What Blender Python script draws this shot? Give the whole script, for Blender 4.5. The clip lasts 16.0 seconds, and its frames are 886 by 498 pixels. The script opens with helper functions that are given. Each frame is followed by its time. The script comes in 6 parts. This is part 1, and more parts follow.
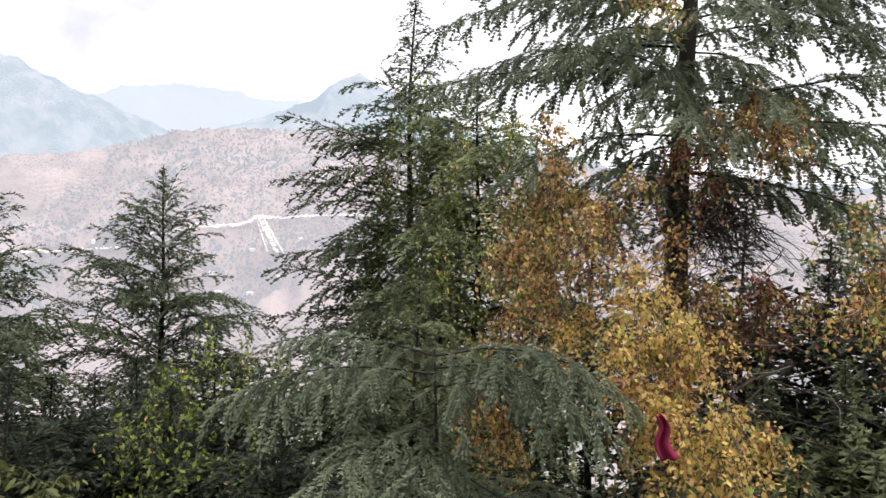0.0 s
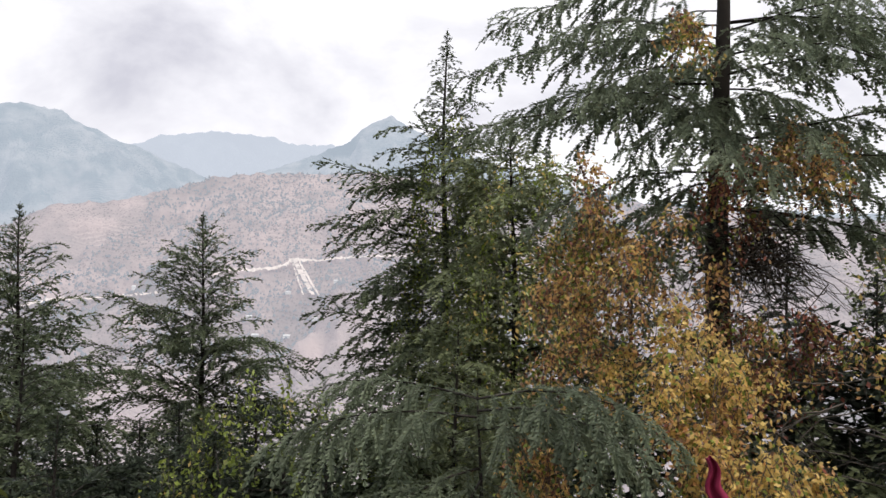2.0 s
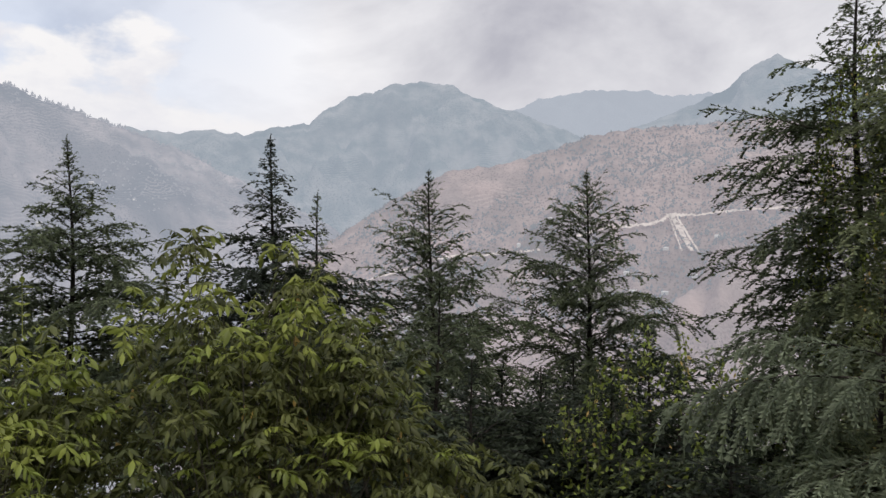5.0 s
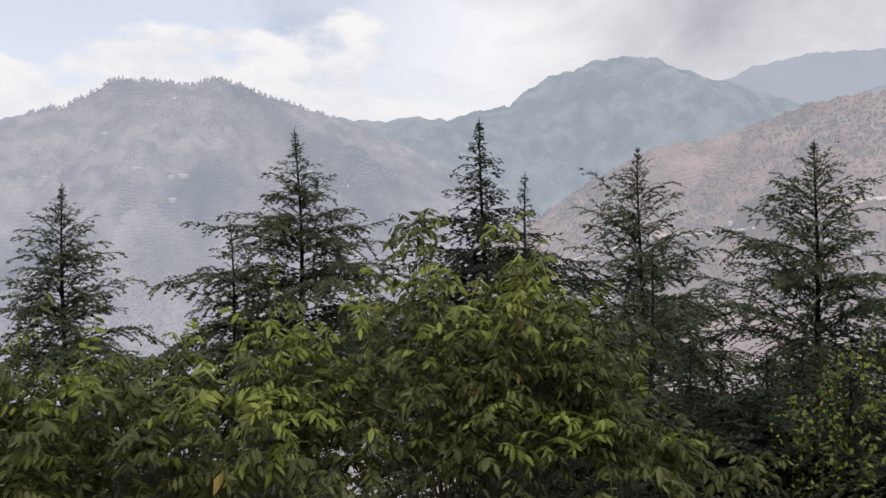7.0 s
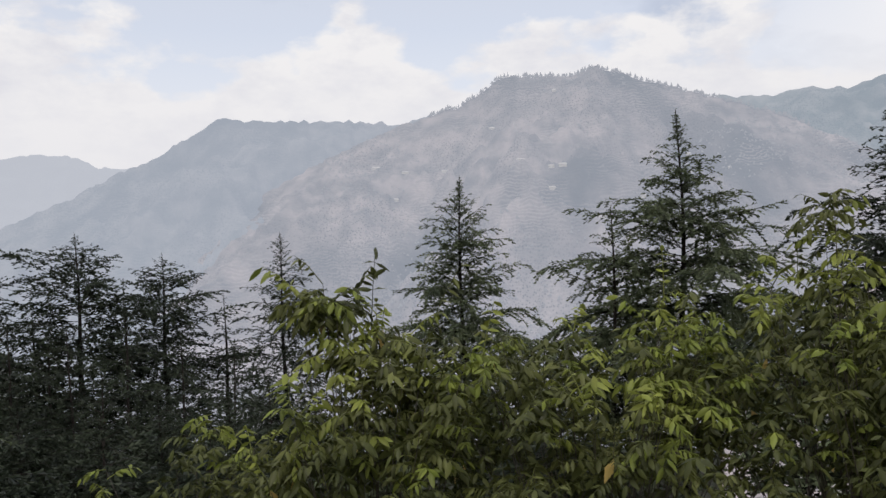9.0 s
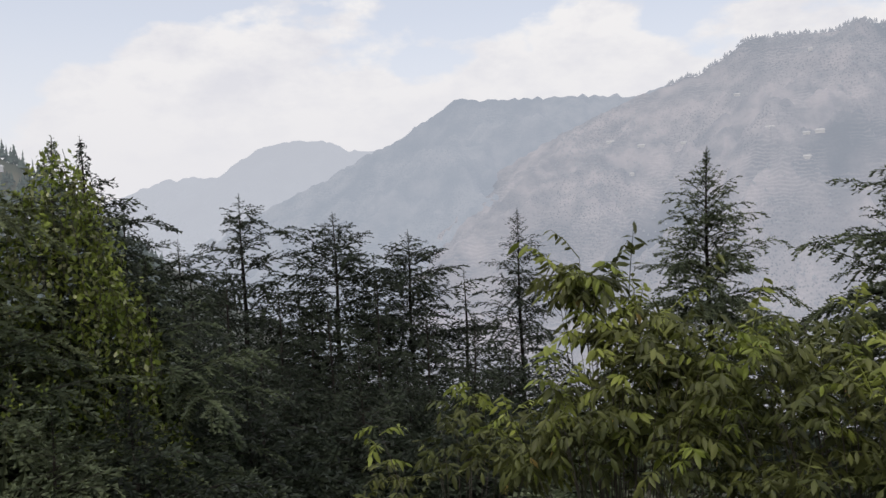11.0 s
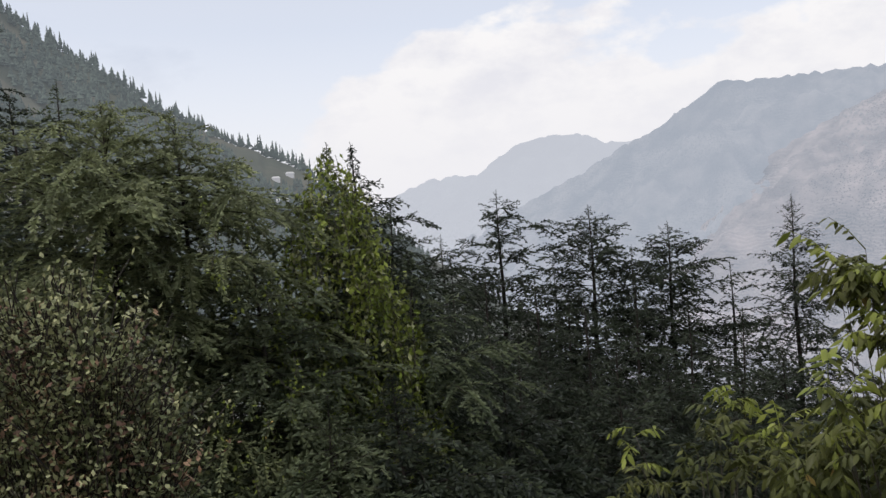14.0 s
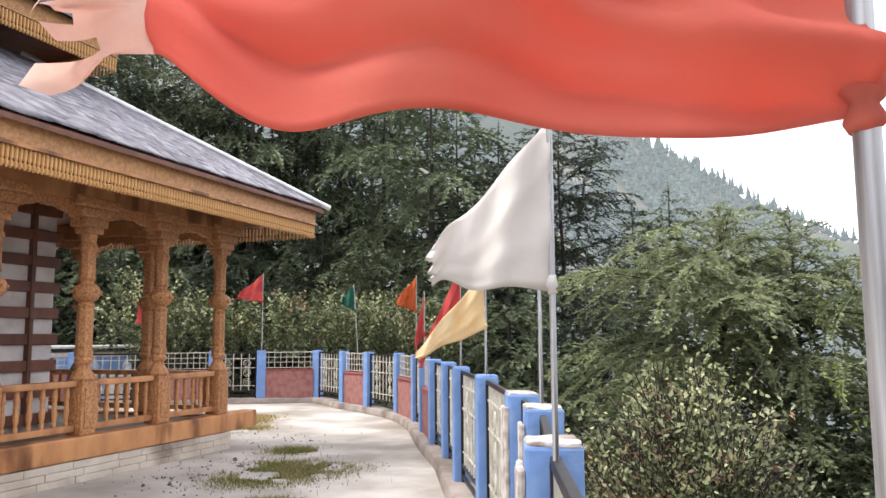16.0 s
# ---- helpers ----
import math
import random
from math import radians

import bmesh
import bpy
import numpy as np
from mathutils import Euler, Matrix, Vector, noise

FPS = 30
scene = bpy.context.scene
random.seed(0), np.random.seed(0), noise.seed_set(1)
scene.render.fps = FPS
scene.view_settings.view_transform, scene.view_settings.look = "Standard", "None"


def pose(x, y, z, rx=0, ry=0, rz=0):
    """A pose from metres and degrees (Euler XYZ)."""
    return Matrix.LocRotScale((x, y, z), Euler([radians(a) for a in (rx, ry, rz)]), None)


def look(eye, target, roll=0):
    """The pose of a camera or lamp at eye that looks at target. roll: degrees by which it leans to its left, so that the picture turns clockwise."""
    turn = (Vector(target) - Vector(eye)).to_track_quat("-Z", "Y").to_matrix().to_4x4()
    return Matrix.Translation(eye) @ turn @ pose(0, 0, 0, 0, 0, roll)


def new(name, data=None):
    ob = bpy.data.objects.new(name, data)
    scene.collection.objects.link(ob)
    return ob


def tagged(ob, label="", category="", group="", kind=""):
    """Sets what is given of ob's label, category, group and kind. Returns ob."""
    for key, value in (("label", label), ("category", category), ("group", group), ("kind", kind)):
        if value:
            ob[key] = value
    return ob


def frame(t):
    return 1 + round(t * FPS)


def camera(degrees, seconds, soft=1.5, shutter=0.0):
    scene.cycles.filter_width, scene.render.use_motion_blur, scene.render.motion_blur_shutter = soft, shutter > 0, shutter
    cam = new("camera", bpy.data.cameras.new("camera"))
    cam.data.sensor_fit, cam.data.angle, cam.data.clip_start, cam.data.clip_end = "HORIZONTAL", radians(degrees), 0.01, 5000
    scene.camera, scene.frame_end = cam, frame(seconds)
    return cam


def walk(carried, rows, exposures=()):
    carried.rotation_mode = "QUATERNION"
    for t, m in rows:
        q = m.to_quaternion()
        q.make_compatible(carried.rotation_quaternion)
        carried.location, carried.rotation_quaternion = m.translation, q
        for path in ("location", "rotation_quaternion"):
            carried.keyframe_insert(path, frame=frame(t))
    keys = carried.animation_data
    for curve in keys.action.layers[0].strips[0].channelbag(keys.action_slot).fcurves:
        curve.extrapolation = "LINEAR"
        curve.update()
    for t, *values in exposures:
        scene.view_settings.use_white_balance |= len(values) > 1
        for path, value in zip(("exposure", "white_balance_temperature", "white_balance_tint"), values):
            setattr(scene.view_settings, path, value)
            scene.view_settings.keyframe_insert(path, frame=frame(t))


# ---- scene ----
cam = camera(59.0, 16.0)
PATH = [
    (0.0, pose(0.361, 0.155, 1.534, 90.22, -1.47, 0.00)),
    (0.5, pose(0.361, 0.139, 1.548, 91.03, -1.04, -2.97)),
    (1.0, pose(0.355, 0.117, 1.545, 91.79, -0.68, -3.71)),
    (1.5, pose(0.353, 0.090, 1.564, 92.81, -0.26, -1.33)),
    (2.0, pose(0.313, 0.111, 1.561, 93.07, -0.33, 2.52)),
    (2.5, pose(0.268, 0.110, 1.550, 92.82, -0.52, 7.48)),
    (3.0, pose(0.244, 0.146, 1.565, 92.62, -0.36, 11.70)),
    (3.5, pose(0.194, 0.170, 1.556, 92.15, -0.53, 16.45)),
    (4.0, pose(0.147, 0.185, 1.548, 91.13, -0.39, 21.07)),
    (4.5, pose(0.104, 0.190, 1.539, 90.39, -0.03, 25.78)),
    (7.0, pose(-0.031, 0.065, 1.532, 88.62, 1.04, 44.21)),
    (7.5, pose(-0.061, 0.048, 1.543, 88.47, 1.40, 50.46)),
    (8.0, pose(-0.095, 0.043, 1.536, 88.29, 1.36, 56.96)),
    (8.5, pose(-0.128, 0.048, 1.538, 88.06, 1.48, 64.93)),
    (9.0, pose(-0.190, 0.061, 1.546, 88.25, 1.90, 71.23)),
    (9.5, pose(-0.086, -0.008, 1.547, 88.53, 2.62, 76.17)),
    (10.0, pose(-0.045, -0.101, 1.546, 88.31, 2.68, 80.71)),
    (12.5, pose(-0.437, -0.120, 1.539, 85.87, 3.05, 95.03)),
    (13.0, pose(-0.431, -0.107, 1.543, 86.03, 3.30, 96.28)),
    (13.5, pose(-0.416, -0.099, 1.543, 86.60, 3.73, 98.69)),
    (14.0, pose(-0.338, -0.066, 1.536, 87.79, 4.23, 106.81)),
    (14.5, pose(-0.2075, -0.1675, 1.572, 90.11, 3.57, 120.11)),
    (15.0, pose(-0.180, -0.209, 1.575, 92.89, 2.77, 131.99)),
    (15.5, pose(-0.120, -0.207, 1.576, 95.20, 1.20, 141.21)),
    (16.0, pose(-0.081, -0.197, 1.573, 96.42, 0.33, 148.17)),
]
EXPOSURES = [(0.0, 0.95), (1.5, 0.68), (2.5, 0.32), (3.5, 0.03), (7.0, 0.03), (9.0, -0.05), (10.0, -0.12), (12.5, 0.12), (13.5, 0.14), (14.0, 0.06), (14.5, 0.1), (15.0, 0.6), (15.5, 1.4), (16.0, 1.55)]
walk(cam, PATH, EXPOSURES)

# ---- sky and sun ----
world = bpy.data.worlds.new("world")
scene.world = world
world.use_nodes = True


def link(nt, a, out, b, inp):
    nt.links.new(a.outputs[out], b.inputs[inp])


def build_world():
    nt = world.node_tree
    nt.nodes.clear()
    out = nt.nodes.new("ShaderNodeOutputWorld")
    sky = nt.nodes.new("ShaderNodeTexSky")
    sky.sky_type, sky.sun_disc = "NISHITA", False
    sky.sun_elevation, sky.sun_rotation = radians(58), radians(119)
    sky.dust_density, sky.altitude = 3.0, 2000
    bg_sky = nt.nodes.new("ShaderNodeBackground")
    bg_sky.inputs["Strength"].default_value = 0.15
    link(nt, sky, "Color", bg_sky, "Color")
    # broken cloud: a flat deck seen in perspective, from the direction of view divided by its height
    tc = nt.nodes.new("ShaderNodeTexCoord")
    sep = nt.nodes.new("ShaderNodeSeparateXYZ")
    link(nt, tc, "Generated", sep, 0)
    add = nt.nodes.new("ShaderNodeMath")
    add.operation = "ADD"
    add.inputs[1].default_value = 0.42
    link(nt, sep, "Z", add, 0)
    comb = nt.nodes.new("ShaderNodeCombineXYZ")
    for k in ("X", "Y"):
        dv = nt.nodes.new("ShaderNodeMath")
        dv.operation = "DIVIDE"
        link(nt, sep, k, dv, 0)
        link(nt, add, 0, dv, 1)
        link(nt, dv, 0, comb, k)
    def toward(bearing, lo, hi):
        """How far a direction looks towards a bearing, 0 to 1."""
        dt = nt.nodes.new("ShaderNodeVectorMath")
        dt.operation = "DOT_PRODUCT"
        dt.inputs[1].default_value = (-math.sin(radians(bearing)), math.cos(radians(bearing)), 0)
        link(nt, tc, "Generated", dt, 0)
        mr = nt.nodes.new("ShaderNodeMapRange")
        mr.interpolation_type = "SMOOTHSTEP"
        mr.inputs[1].default_value, mr.inputs[2].default_value = lo, hi
        nt.links.new(dt.outputs["Value"], mr.inputs[0])
        return mr

    def sums(a, k, b):
        """a + k * b for two sockets."""
        m = nt.nodes.new("ShaderNodeMath")
        m.operation = "MULTIPLY_ADD"
        nt.links.new(b, m.inputs[0])
        m.inputs[1].default_value = k
        nt.links.new(a, m.inputs[2])
        return m.outputs[0]

    overcast, clear = toward(0, 0.55, 0.85).outputs[0], toward(92, 0.35, 1.0).outputs[0]
    n1 = nt.nodes.new("ShaderNodeTexNoise")
    n1.inputs["Scale"].default_value, n1.inputs["Detail"].default_value = 1.9, 7.0
    n1.inputs["Roughness"].default_value, n1.inputs["Distortion"].default_value = 0.55, 0.25
    link(nt, comb, 0, n1, "Vector")
    n2 = nt.nodes.new("ShaderNodeTexNoise")
    n2.inputs["Scale"].default_value, n2.inputs["Detail"].default_value = 0.55, 4.0
    link(nt, comb, 0, n2, "Vector")
    shade = nt.nodes.new("ShaderNodeValToRGB")
    shade.color_ramp.elements[0].position, shade.color_ramp.elements[0].color = 0.40, (0.95, 0.94, 0.96, 1)
    shade.color_ramp.elements[1].position, shade.color_ramp.elements[1].color = 0.72, (0.46, 0.46, 0.52, 1)
    nt.links.new(sums(sums(n1.outputs["Fac"], 0.075, overcast), -0.2, clear), shade.inputs["Fac"])
    cover = nt.nodes.new("ShaderNodeValToRGB")
    cover.color_ramp.elements[0].position, cover.color_ramp.elements[0].color = 0.40, (0.60, 0.60, 0.60, 1)
    cover.color_ramp.elements[1].position, cover.color_ramp.elements[1].color = 0.56, (1, 1, 1, 1)
    nt.links.new(sums(sums(n2.outputs["Fac"], 0.2, overcast), -0.30, clear), cover.inputs["Fac"])
    bg_cloud = nt.nodes.new("ShaderNodeBackground")
    link(nt, shade, "Color", bg_cloud, "Color")
    mixc = nt.nodes.new("ShaderNodeMixShader")
    link(nt, cover, "Color", mixc, 0)
    link(nt, bg_sky, 0, mixc, 1)
    link(nt, bg_cloud, 0, mixc, 2)
    # low cumulus heads
    pm = nt.nodes.new("ShaderNodeMapping")
    pm.inputs["Scale"].default_value = (4.2, 4.2, 8.5)
    pm.inputs["Location"].default_value = (0.9, 0.35, 0.1)
    link(nt, tc, "Generated", pm, 0)
    n3 = nt.nodes.new("ShaderNodeTexNoise")
    n3.inputs["Scale"].default_value, n3.inputs["Detail"].default_value, n3.inputs["Roughness"].default_value = 1.0, 9.0, 0.52
    link(nt, pm, 0, n3, "Vector")
    heads = nt.nodes.new("ShaderNodeValToRGB")
    heads.color_ramp.elements[0].position, heads.color_ramp.elements[0].color = 0.46, (0, 0, 0, 1)
    heads.color_ramp.elements[1].position, heads.color_ramp.elements[1].color = 0.51, (0.95, 0.95, 0.95, 1)
    # they pile up low over the valley
    valley = toward(76, 0.6, 0.85).outputs[0]
    pile = sums(sums(n3.outputs["Fac"], -2.4, sep.outputs["Z"]), 0.52, valley)
    nt.links.new(pile, heads.inputs["Fac"])
    body = nt.nodes.new("ShaderNodeValToRGB")
    body.color_ramp.elements[0].position, body.color_ramp.elements[0].color = 0.44, (0.93, 0.91, 0.91, 1)
    body.color_ramp.elements[1].position, body.color_ramp.elements[1].color = 0.68, (0.74, 0.74, 0.80, 1)
    n4 = nt.nodes.new("ShaderNodeTexNoise")
    n4.inputs["Scale"].default_value, n4.inputs["Detail"].default_value, n4.inputs["Roughness"].default_value = 2.3, 8.0, 0.6
    link(nt, pm, 0, n4, "Vector")
    link(nt, n4, "Fac", body, "Fac")
    bg_head = nt.nodes.new("ShaderNodeBackground")
    link(nt, body, "Color", bg_head, "Color")
    mixp = nt.nodes.new("ShaderNodeMixShader")
    link(nt, heads, "Color", mixp, 0)
    link(nt, mixc, 0, mixp, 1)
    link(nt, bg_head, 0, mixp, 2)
    # milky haze towards the horizon
    ramp = nt.nodes.new("ShaderNodeValToRGB")
    ramp.color_ramp.elements[0].position, ramp.color_ramp.elements[0].color = 0.04, (1, 1, 1, 1)
    ramp.color_ramp.elements[1].position, ramp.color_ramp.elements[1].color = 0.24, (0, 0, 0, 1)
    link(nt, sep, "Z", ramp, "Fac")
    bg_haze = nt.nodes.new("ShaderNodeBackground")
    bg_haze.inputs["Color"].default_value = (0.84, 0.83, 0.86, 1)
    mixh = nt.nodes.new("ShaderNodeMixShader")
    link(nt, ramp, "Color", mixh, 0)
    link(nt, mixp, 0, mixh, 1)
    link(nt, bg_haze, 0, mixh, 2)
    link(nt, mixh, 0, out, "Surface")


build_world()
sun_data = bpy.data.lights.new("sun", "SUN")
sun_data.energy, sun_data.angle, sun_data.color = 1.4, radians(24), (1.0, 0.95, 0.88)
sun = new("sun", sun_data)
sun.matrix_world = look((45, -25, 85), (0, 0, 0))

# ---- materials ----


def material(name, base, rough=0.7, second=None, scale=6.0, island=0.0, bump=0.0, bump_scale=40.0, metal=0.0, translucent=0.0,
             stretch=(1, 1, 1), dirt=None, dirt_scale=0.8, glow=None, haze=0.0, detail=6.0, objvary=0.0, terrace=0.0):
    """A surface with colour varying at two scales, relief, wear, and for far things the haze of the air, mixed in as a
    glow.
    """
    m = bpy.data.materials.new(name)
    m.use_nodes = True
    nt = m.node_tree
    nt.nodes.clear()
    out = nt.nodes.new("ShaderNodeOutputMaterial")
    bsdf = nt.nodes.new("ShaderNodeBsdfPrincipled")
    bsdf.inputs["Roughness"].default_value, bsdf.inputs["Metallic"].default_value = rough, metal
    bsdf.inputs["Specular IOR Level"].default_value = 0.3
    tc = nt.nodes.new("ShaderNodeTexCoord")
    mp = nt.nodes.new("ShaderNodeMapping")
    mp.inputs["Scale"].default_value = stretch
    link(nt, tc, "Object", mp, 0)
    col = nt.nodes.new("ShaderNodeMix")
    col.data_type = "RGBA"
    col.inputs[6].default_value = (*base, 1)
    col.inputs[7].default_value = (*(second or [c * 0.6 for c in base]), 1)
    noi = nt.nodes.new("ShaderNodeTexNoise")
    noi.inputs["Scale"].default_value, noi.inputs["Detail"].default_value = scale, detail
    link(nt, mp, 0, noi, "Vector")
    ramp = nt.nodes.new("ShaderNodeValToRGB")
    ramp.color_ramp.elements[0].position, ramp.color_ramp.elements[1].position = 0.36, 0.64
    link(nt, noi, "Fac", ramp, "Fac")
    link(nt, ramp, "Color", col, 0)
    last = (col, 2)
    if dirt:
        d = nt.nodes.new("ShaderNodeTexNoise")
        d.inputs["Scale"].default_value, d.inputs["Detail"].default_value = dirt_scale, 8.0
        link(nt, mp, 0, d, "Vector")
        r = nt.nodes.new("ShaderNodeValToRGB")
        r.color_ramp.elements[0].position, r.color_ramp.elements[1].position = 0.50, 0.66
        link(nt, d, "Fac", r, "Fac")
        mx = nt.nodes.new("ShaderNodeMix")
        mx.data_type = "RGBA"
        mx.inputs[7].default_value = (*dirt, 1)
        link(nt, r, "Color", mx, 0)
        nt.links.new(last[0].outputs[last[1]], mx.inputs[6])
        last = (mx, 2)
    if terrace:
        # field terraces along the contours, and dots of scrub in drifts
        def layer(fac, colour, amount, gate_scale, lo, hi):
            gate = nt.nodes.new("ShaderNodeTexNoise")
            gate.inputs["Scale"].default_value, gate.inputs["Detail"].default_value = gate_scale, 5.0
            link(nt, tc, "Object", gate, "Vector")
            gr = nt.nodes.new("ShaderNodeMapRange")
            gr.inputs[1].default_value, gr.inputs[2].default_value, gr.inputs[4].default_value = lo, hi, amount
            link(nt, gate, "Fac", gr, 0)
            mu = nt.nodes.new("ShaderNodeMath")
            mu.operation = "MULTIPLY"
            nt.links.new(fac, mu.inputs[0])
            link(nt, gr, 0, mu, 1)
            mx = nt.nodes.new("ShaderNodeMix")
            mx.data_type = "RGBA"
            mx.inputs[7].default_value = (*colour, 1)
            link(nt, mu, 0, mx, 0)
            nt.links.new(last[0].outputs[last[1]], mx.inputs[6])
            return mx, 2
        wave = nt.nodes.new("ShaderNodeTexWave")
        wave.wave_type, wave.bands_direction = "BANDS", "Z"
        wave.inputs["Scale"].default_value, wave.inputs["Distortion"].default_value = 0.314 / terrace, 16.0
        wave.inputs["Detail"].default_value, wave.inputs["Detail Scale"].default_value = 5.0, 0.5
        link(nt, tc, "Object", wave, "Vector")
        wr = nt.nodes.new("ShaderNodeMapRange")
        wr.inputs[1].default_value, wr.inputs[2].default_value = 0.55, 0.85
        link(nt, wave, "Fac", wr, 0)
        last = layer(wr.outputs[0], [c * 0.35 for c in base], 0.5, 0.006, 0.48, 0.66)
        last = layer(wr.outputs[0], [min(1, c * 1.5) for c in base], 0.35, 0.005, 0.52, 0.36)
        vor = nt.nodes.new("ShaderNodeTexVoronoi")
        vor.inputs["Scale"].default_value = 1.3 / terrace
        link(nt, tc, "Object", vor, "Vector")
        vr = nt.nodes.new("ShaderNodeMapRange")
        vr.inputs[1].default_value, vr.inputs[2].default_value, vr.inputs[3].default_value, vr.inputs[4].default_value = 0.18, 0.42, 1.0, 0.0
        link(nt, vor, "Distance", vr, 0)
        last = layer(vr.outputs[0], (0.03, 0.045, 0.03), 0.95, 0.003, 0.40, 0.56)
    if island or objvary:
        g = nt.nodes.new("ShaderNodeNewGeometry" if island else "ShaderNodeObjectInfo")
        mr = nt.nodes.new("ShaderNodeMapRange")
        k = island or objvary
        mr.inputs[3].default_value, mr.inputs[4].default_value = 1 - k, 1 + k
        link(nt, g, "Random Per Island" if island else "Random", mr, 0)
        hs = nt.nodes.new("ShaderNodeHueSaturation")
        link(nt, mr, 0, hs, "Value")
        nt.links.new(last[0].outputs[last[1]], hs.inputs["Color"])
        last = (hs, 0)
    nt.links.new(last[0].outputs[last[1]], bsdf.inputs["Base Color"])
    if bump:
        b = nt.nodes.new("ShaderNodeBump")
        b.inputs["Strength"].default_value = bump
        b.inputs["Distance"].default_value = 0.6 / bump_scale
        bn = nt.nodes.new("ShaderNodeTexNoise")
        bn.inputs["Scale"].default_value, bn.inputs["Detail"].default_value = bump_scale, 6.0
        link(nt, mp, 0, bn, "Vector")
        link(nt, bn, "Fac", b, "Height")
        link(nt, b, 0, bsdf, "Normal")
    surface = bsdf
    if translucent:
        tr = nt.nodes.new("ShaderNodeBsdfTranslucent")
        nt.links.new(last[0].outputs[last[1]], tr.inputs["Color"])
        ms = nt.nodes.new("ShaderNodeMixShader")
        ms.inputs[0].default_value = translucent
        link(nt, bsdf, 0, ms, 1)
        link(nt, tr, 0, ms, 2)
        surface = ms
    # aerial haze painted in: an even emission mixed over the lit surface
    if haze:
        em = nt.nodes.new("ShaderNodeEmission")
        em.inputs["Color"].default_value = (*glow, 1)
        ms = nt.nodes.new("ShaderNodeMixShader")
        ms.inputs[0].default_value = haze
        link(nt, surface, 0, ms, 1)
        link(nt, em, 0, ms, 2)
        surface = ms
    link(nt, surface, 0, out, "Surface")
    return m


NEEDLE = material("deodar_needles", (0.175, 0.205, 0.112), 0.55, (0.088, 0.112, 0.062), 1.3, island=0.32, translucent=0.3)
# darker copy of the deodar needles, with the wood's shade put into the colour
NEEDLE_SHADED = material("shaded_dark_needles", (0.060, 0.075, 0.045), 0.55, (0.032, 0.043, 0.028), 1.0, island=0.32, translucent=0.25)
NEEDLE_BLUE = material("blue_green_needles", (0.28, 0.32, 0.21), 0.55, (0.16, 0.195, 0.125), 1.6, island=0.3, translucent=0.4)
NEEDLE_FRESH = material("grey_green_needles", (0.30, 0.345, 0.23), 0.55, (0.17, 0.20, 0.13), 1.6, island=0.3, translucent=0.4)
NEEDLE_OLIVE = material("olive_needles", (0.33, 0.365, 0.19), 0.55, (0.16, 0.185, 0.095), 1.2, island=0.32, translucent=0.3)
BARK = material("deodar_bark", (0.055, 0.045, 0.038), 0.9, (0.025, 0.021, 0.019), 5, bump=0.6, bump_scale=18, stretch=(1, 1, 0.25))
TWIG = material("grey_twigs", (0.15, 0.13, 0.11), 0.85, (0.07, 0.06, 0.05), 8, bump=0.3)
VINE_GREEN = material("vine_leaf_green", (0.30, 0.35, 0.075), 0.42, (0.17, 0.225, 0.045), 2.5, island=0.45, translucent=0.45)
VINE_YELLOW = material("vine_leaf_yellow", (0.80, 0.59, 0.20), 0.5, (0.68, 0.49, 0.17), 3, island=0.28, translucent=0.5)
VINE_ORANGE = material("vine_leaf_orange", (0.70, 0.42, 0.18), 0.55, (0.58, 0.33, 0.15), 3, island=0.3, translucent=0.5)
VINE_RED = material("vine_leaf_red", (0.26, 0.09, 0.06), 0.6, (0.15, 0.06, 0.045), 3, island=0.5, translucent=0.2)
WALNUT = material("walnut_leaf", (0.145, 0.156, 0.047), 0.5, (0.072, 0.084, 0.027), 2.0, island=0.5, translucent=0.3)
WALNUT_NEW = material("young_walnut_leaf", (0.29, 0.32, 0.07), 0.45, (0.19, 0.235, 0.046), 2.0, island=0.35, translucent=0.35)
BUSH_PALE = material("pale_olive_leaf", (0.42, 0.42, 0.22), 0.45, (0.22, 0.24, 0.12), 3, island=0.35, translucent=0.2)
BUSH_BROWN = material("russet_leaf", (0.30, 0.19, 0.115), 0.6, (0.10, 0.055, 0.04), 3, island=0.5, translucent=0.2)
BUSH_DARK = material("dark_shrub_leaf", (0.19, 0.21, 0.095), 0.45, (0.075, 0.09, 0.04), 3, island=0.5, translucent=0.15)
CONE = material("green_cone", (0.27, 0.31, 0.20), 0.7, (0.18, 0.22, 0.13), 20, bump=0.5, bump_scale=120)
EARTH = material("hillside_earth", (0.10, 0.085, 0.055), 0.95, (0.05, 0.06, 0.03), 0.25, bump=0.5, bump_scale=2, dirt=(0.035, 0.05, 0.02), dirt_scale=0.07)
CONCRETE = material("terrace_concrete", (0.50, 0.455, 0.415), 0.85, (0.30, 0.27, 0.24), 1.1, bump=0.25, bump_scale=30, dirt=(0.23, 0.20, 0.16), dirt_scale=0.45)
KERB = material("kerb_cement", (0.33, 0.28, 0.25), 0.9, (0.22, 0.18, 0.16), 3, bump=0.35, bump_scale=30, dirt=(0.15, 0.12, 0.10), dirt_scale=2)
BLUE = material("blue_paint", (0.17, 0.29, 0.56), 0.55, (0.14, 0.25, 0.50), 2.5, bump=0.25, bump_scale=25, dirt=(0.24, 0.36, 0.60), dirt_scale=3.5, objvary=0.08)
CAPWHITE = material("chipped_whitewash", (0.60, 0.56, 0.52), 0.9, (0.36, 0.31, 0.28), 16, bump=0.7, bump_scale=50, dirt=(0.20, 0.15, 0.13), dirt_scale=7)
BRICKRED = material("red_painted_brick", (0.30, 0.075, 0.07), 0.6, (0.22, 0.05, 0.05), 6, bump=0.3, bump_scale=40, objvary=0.2)
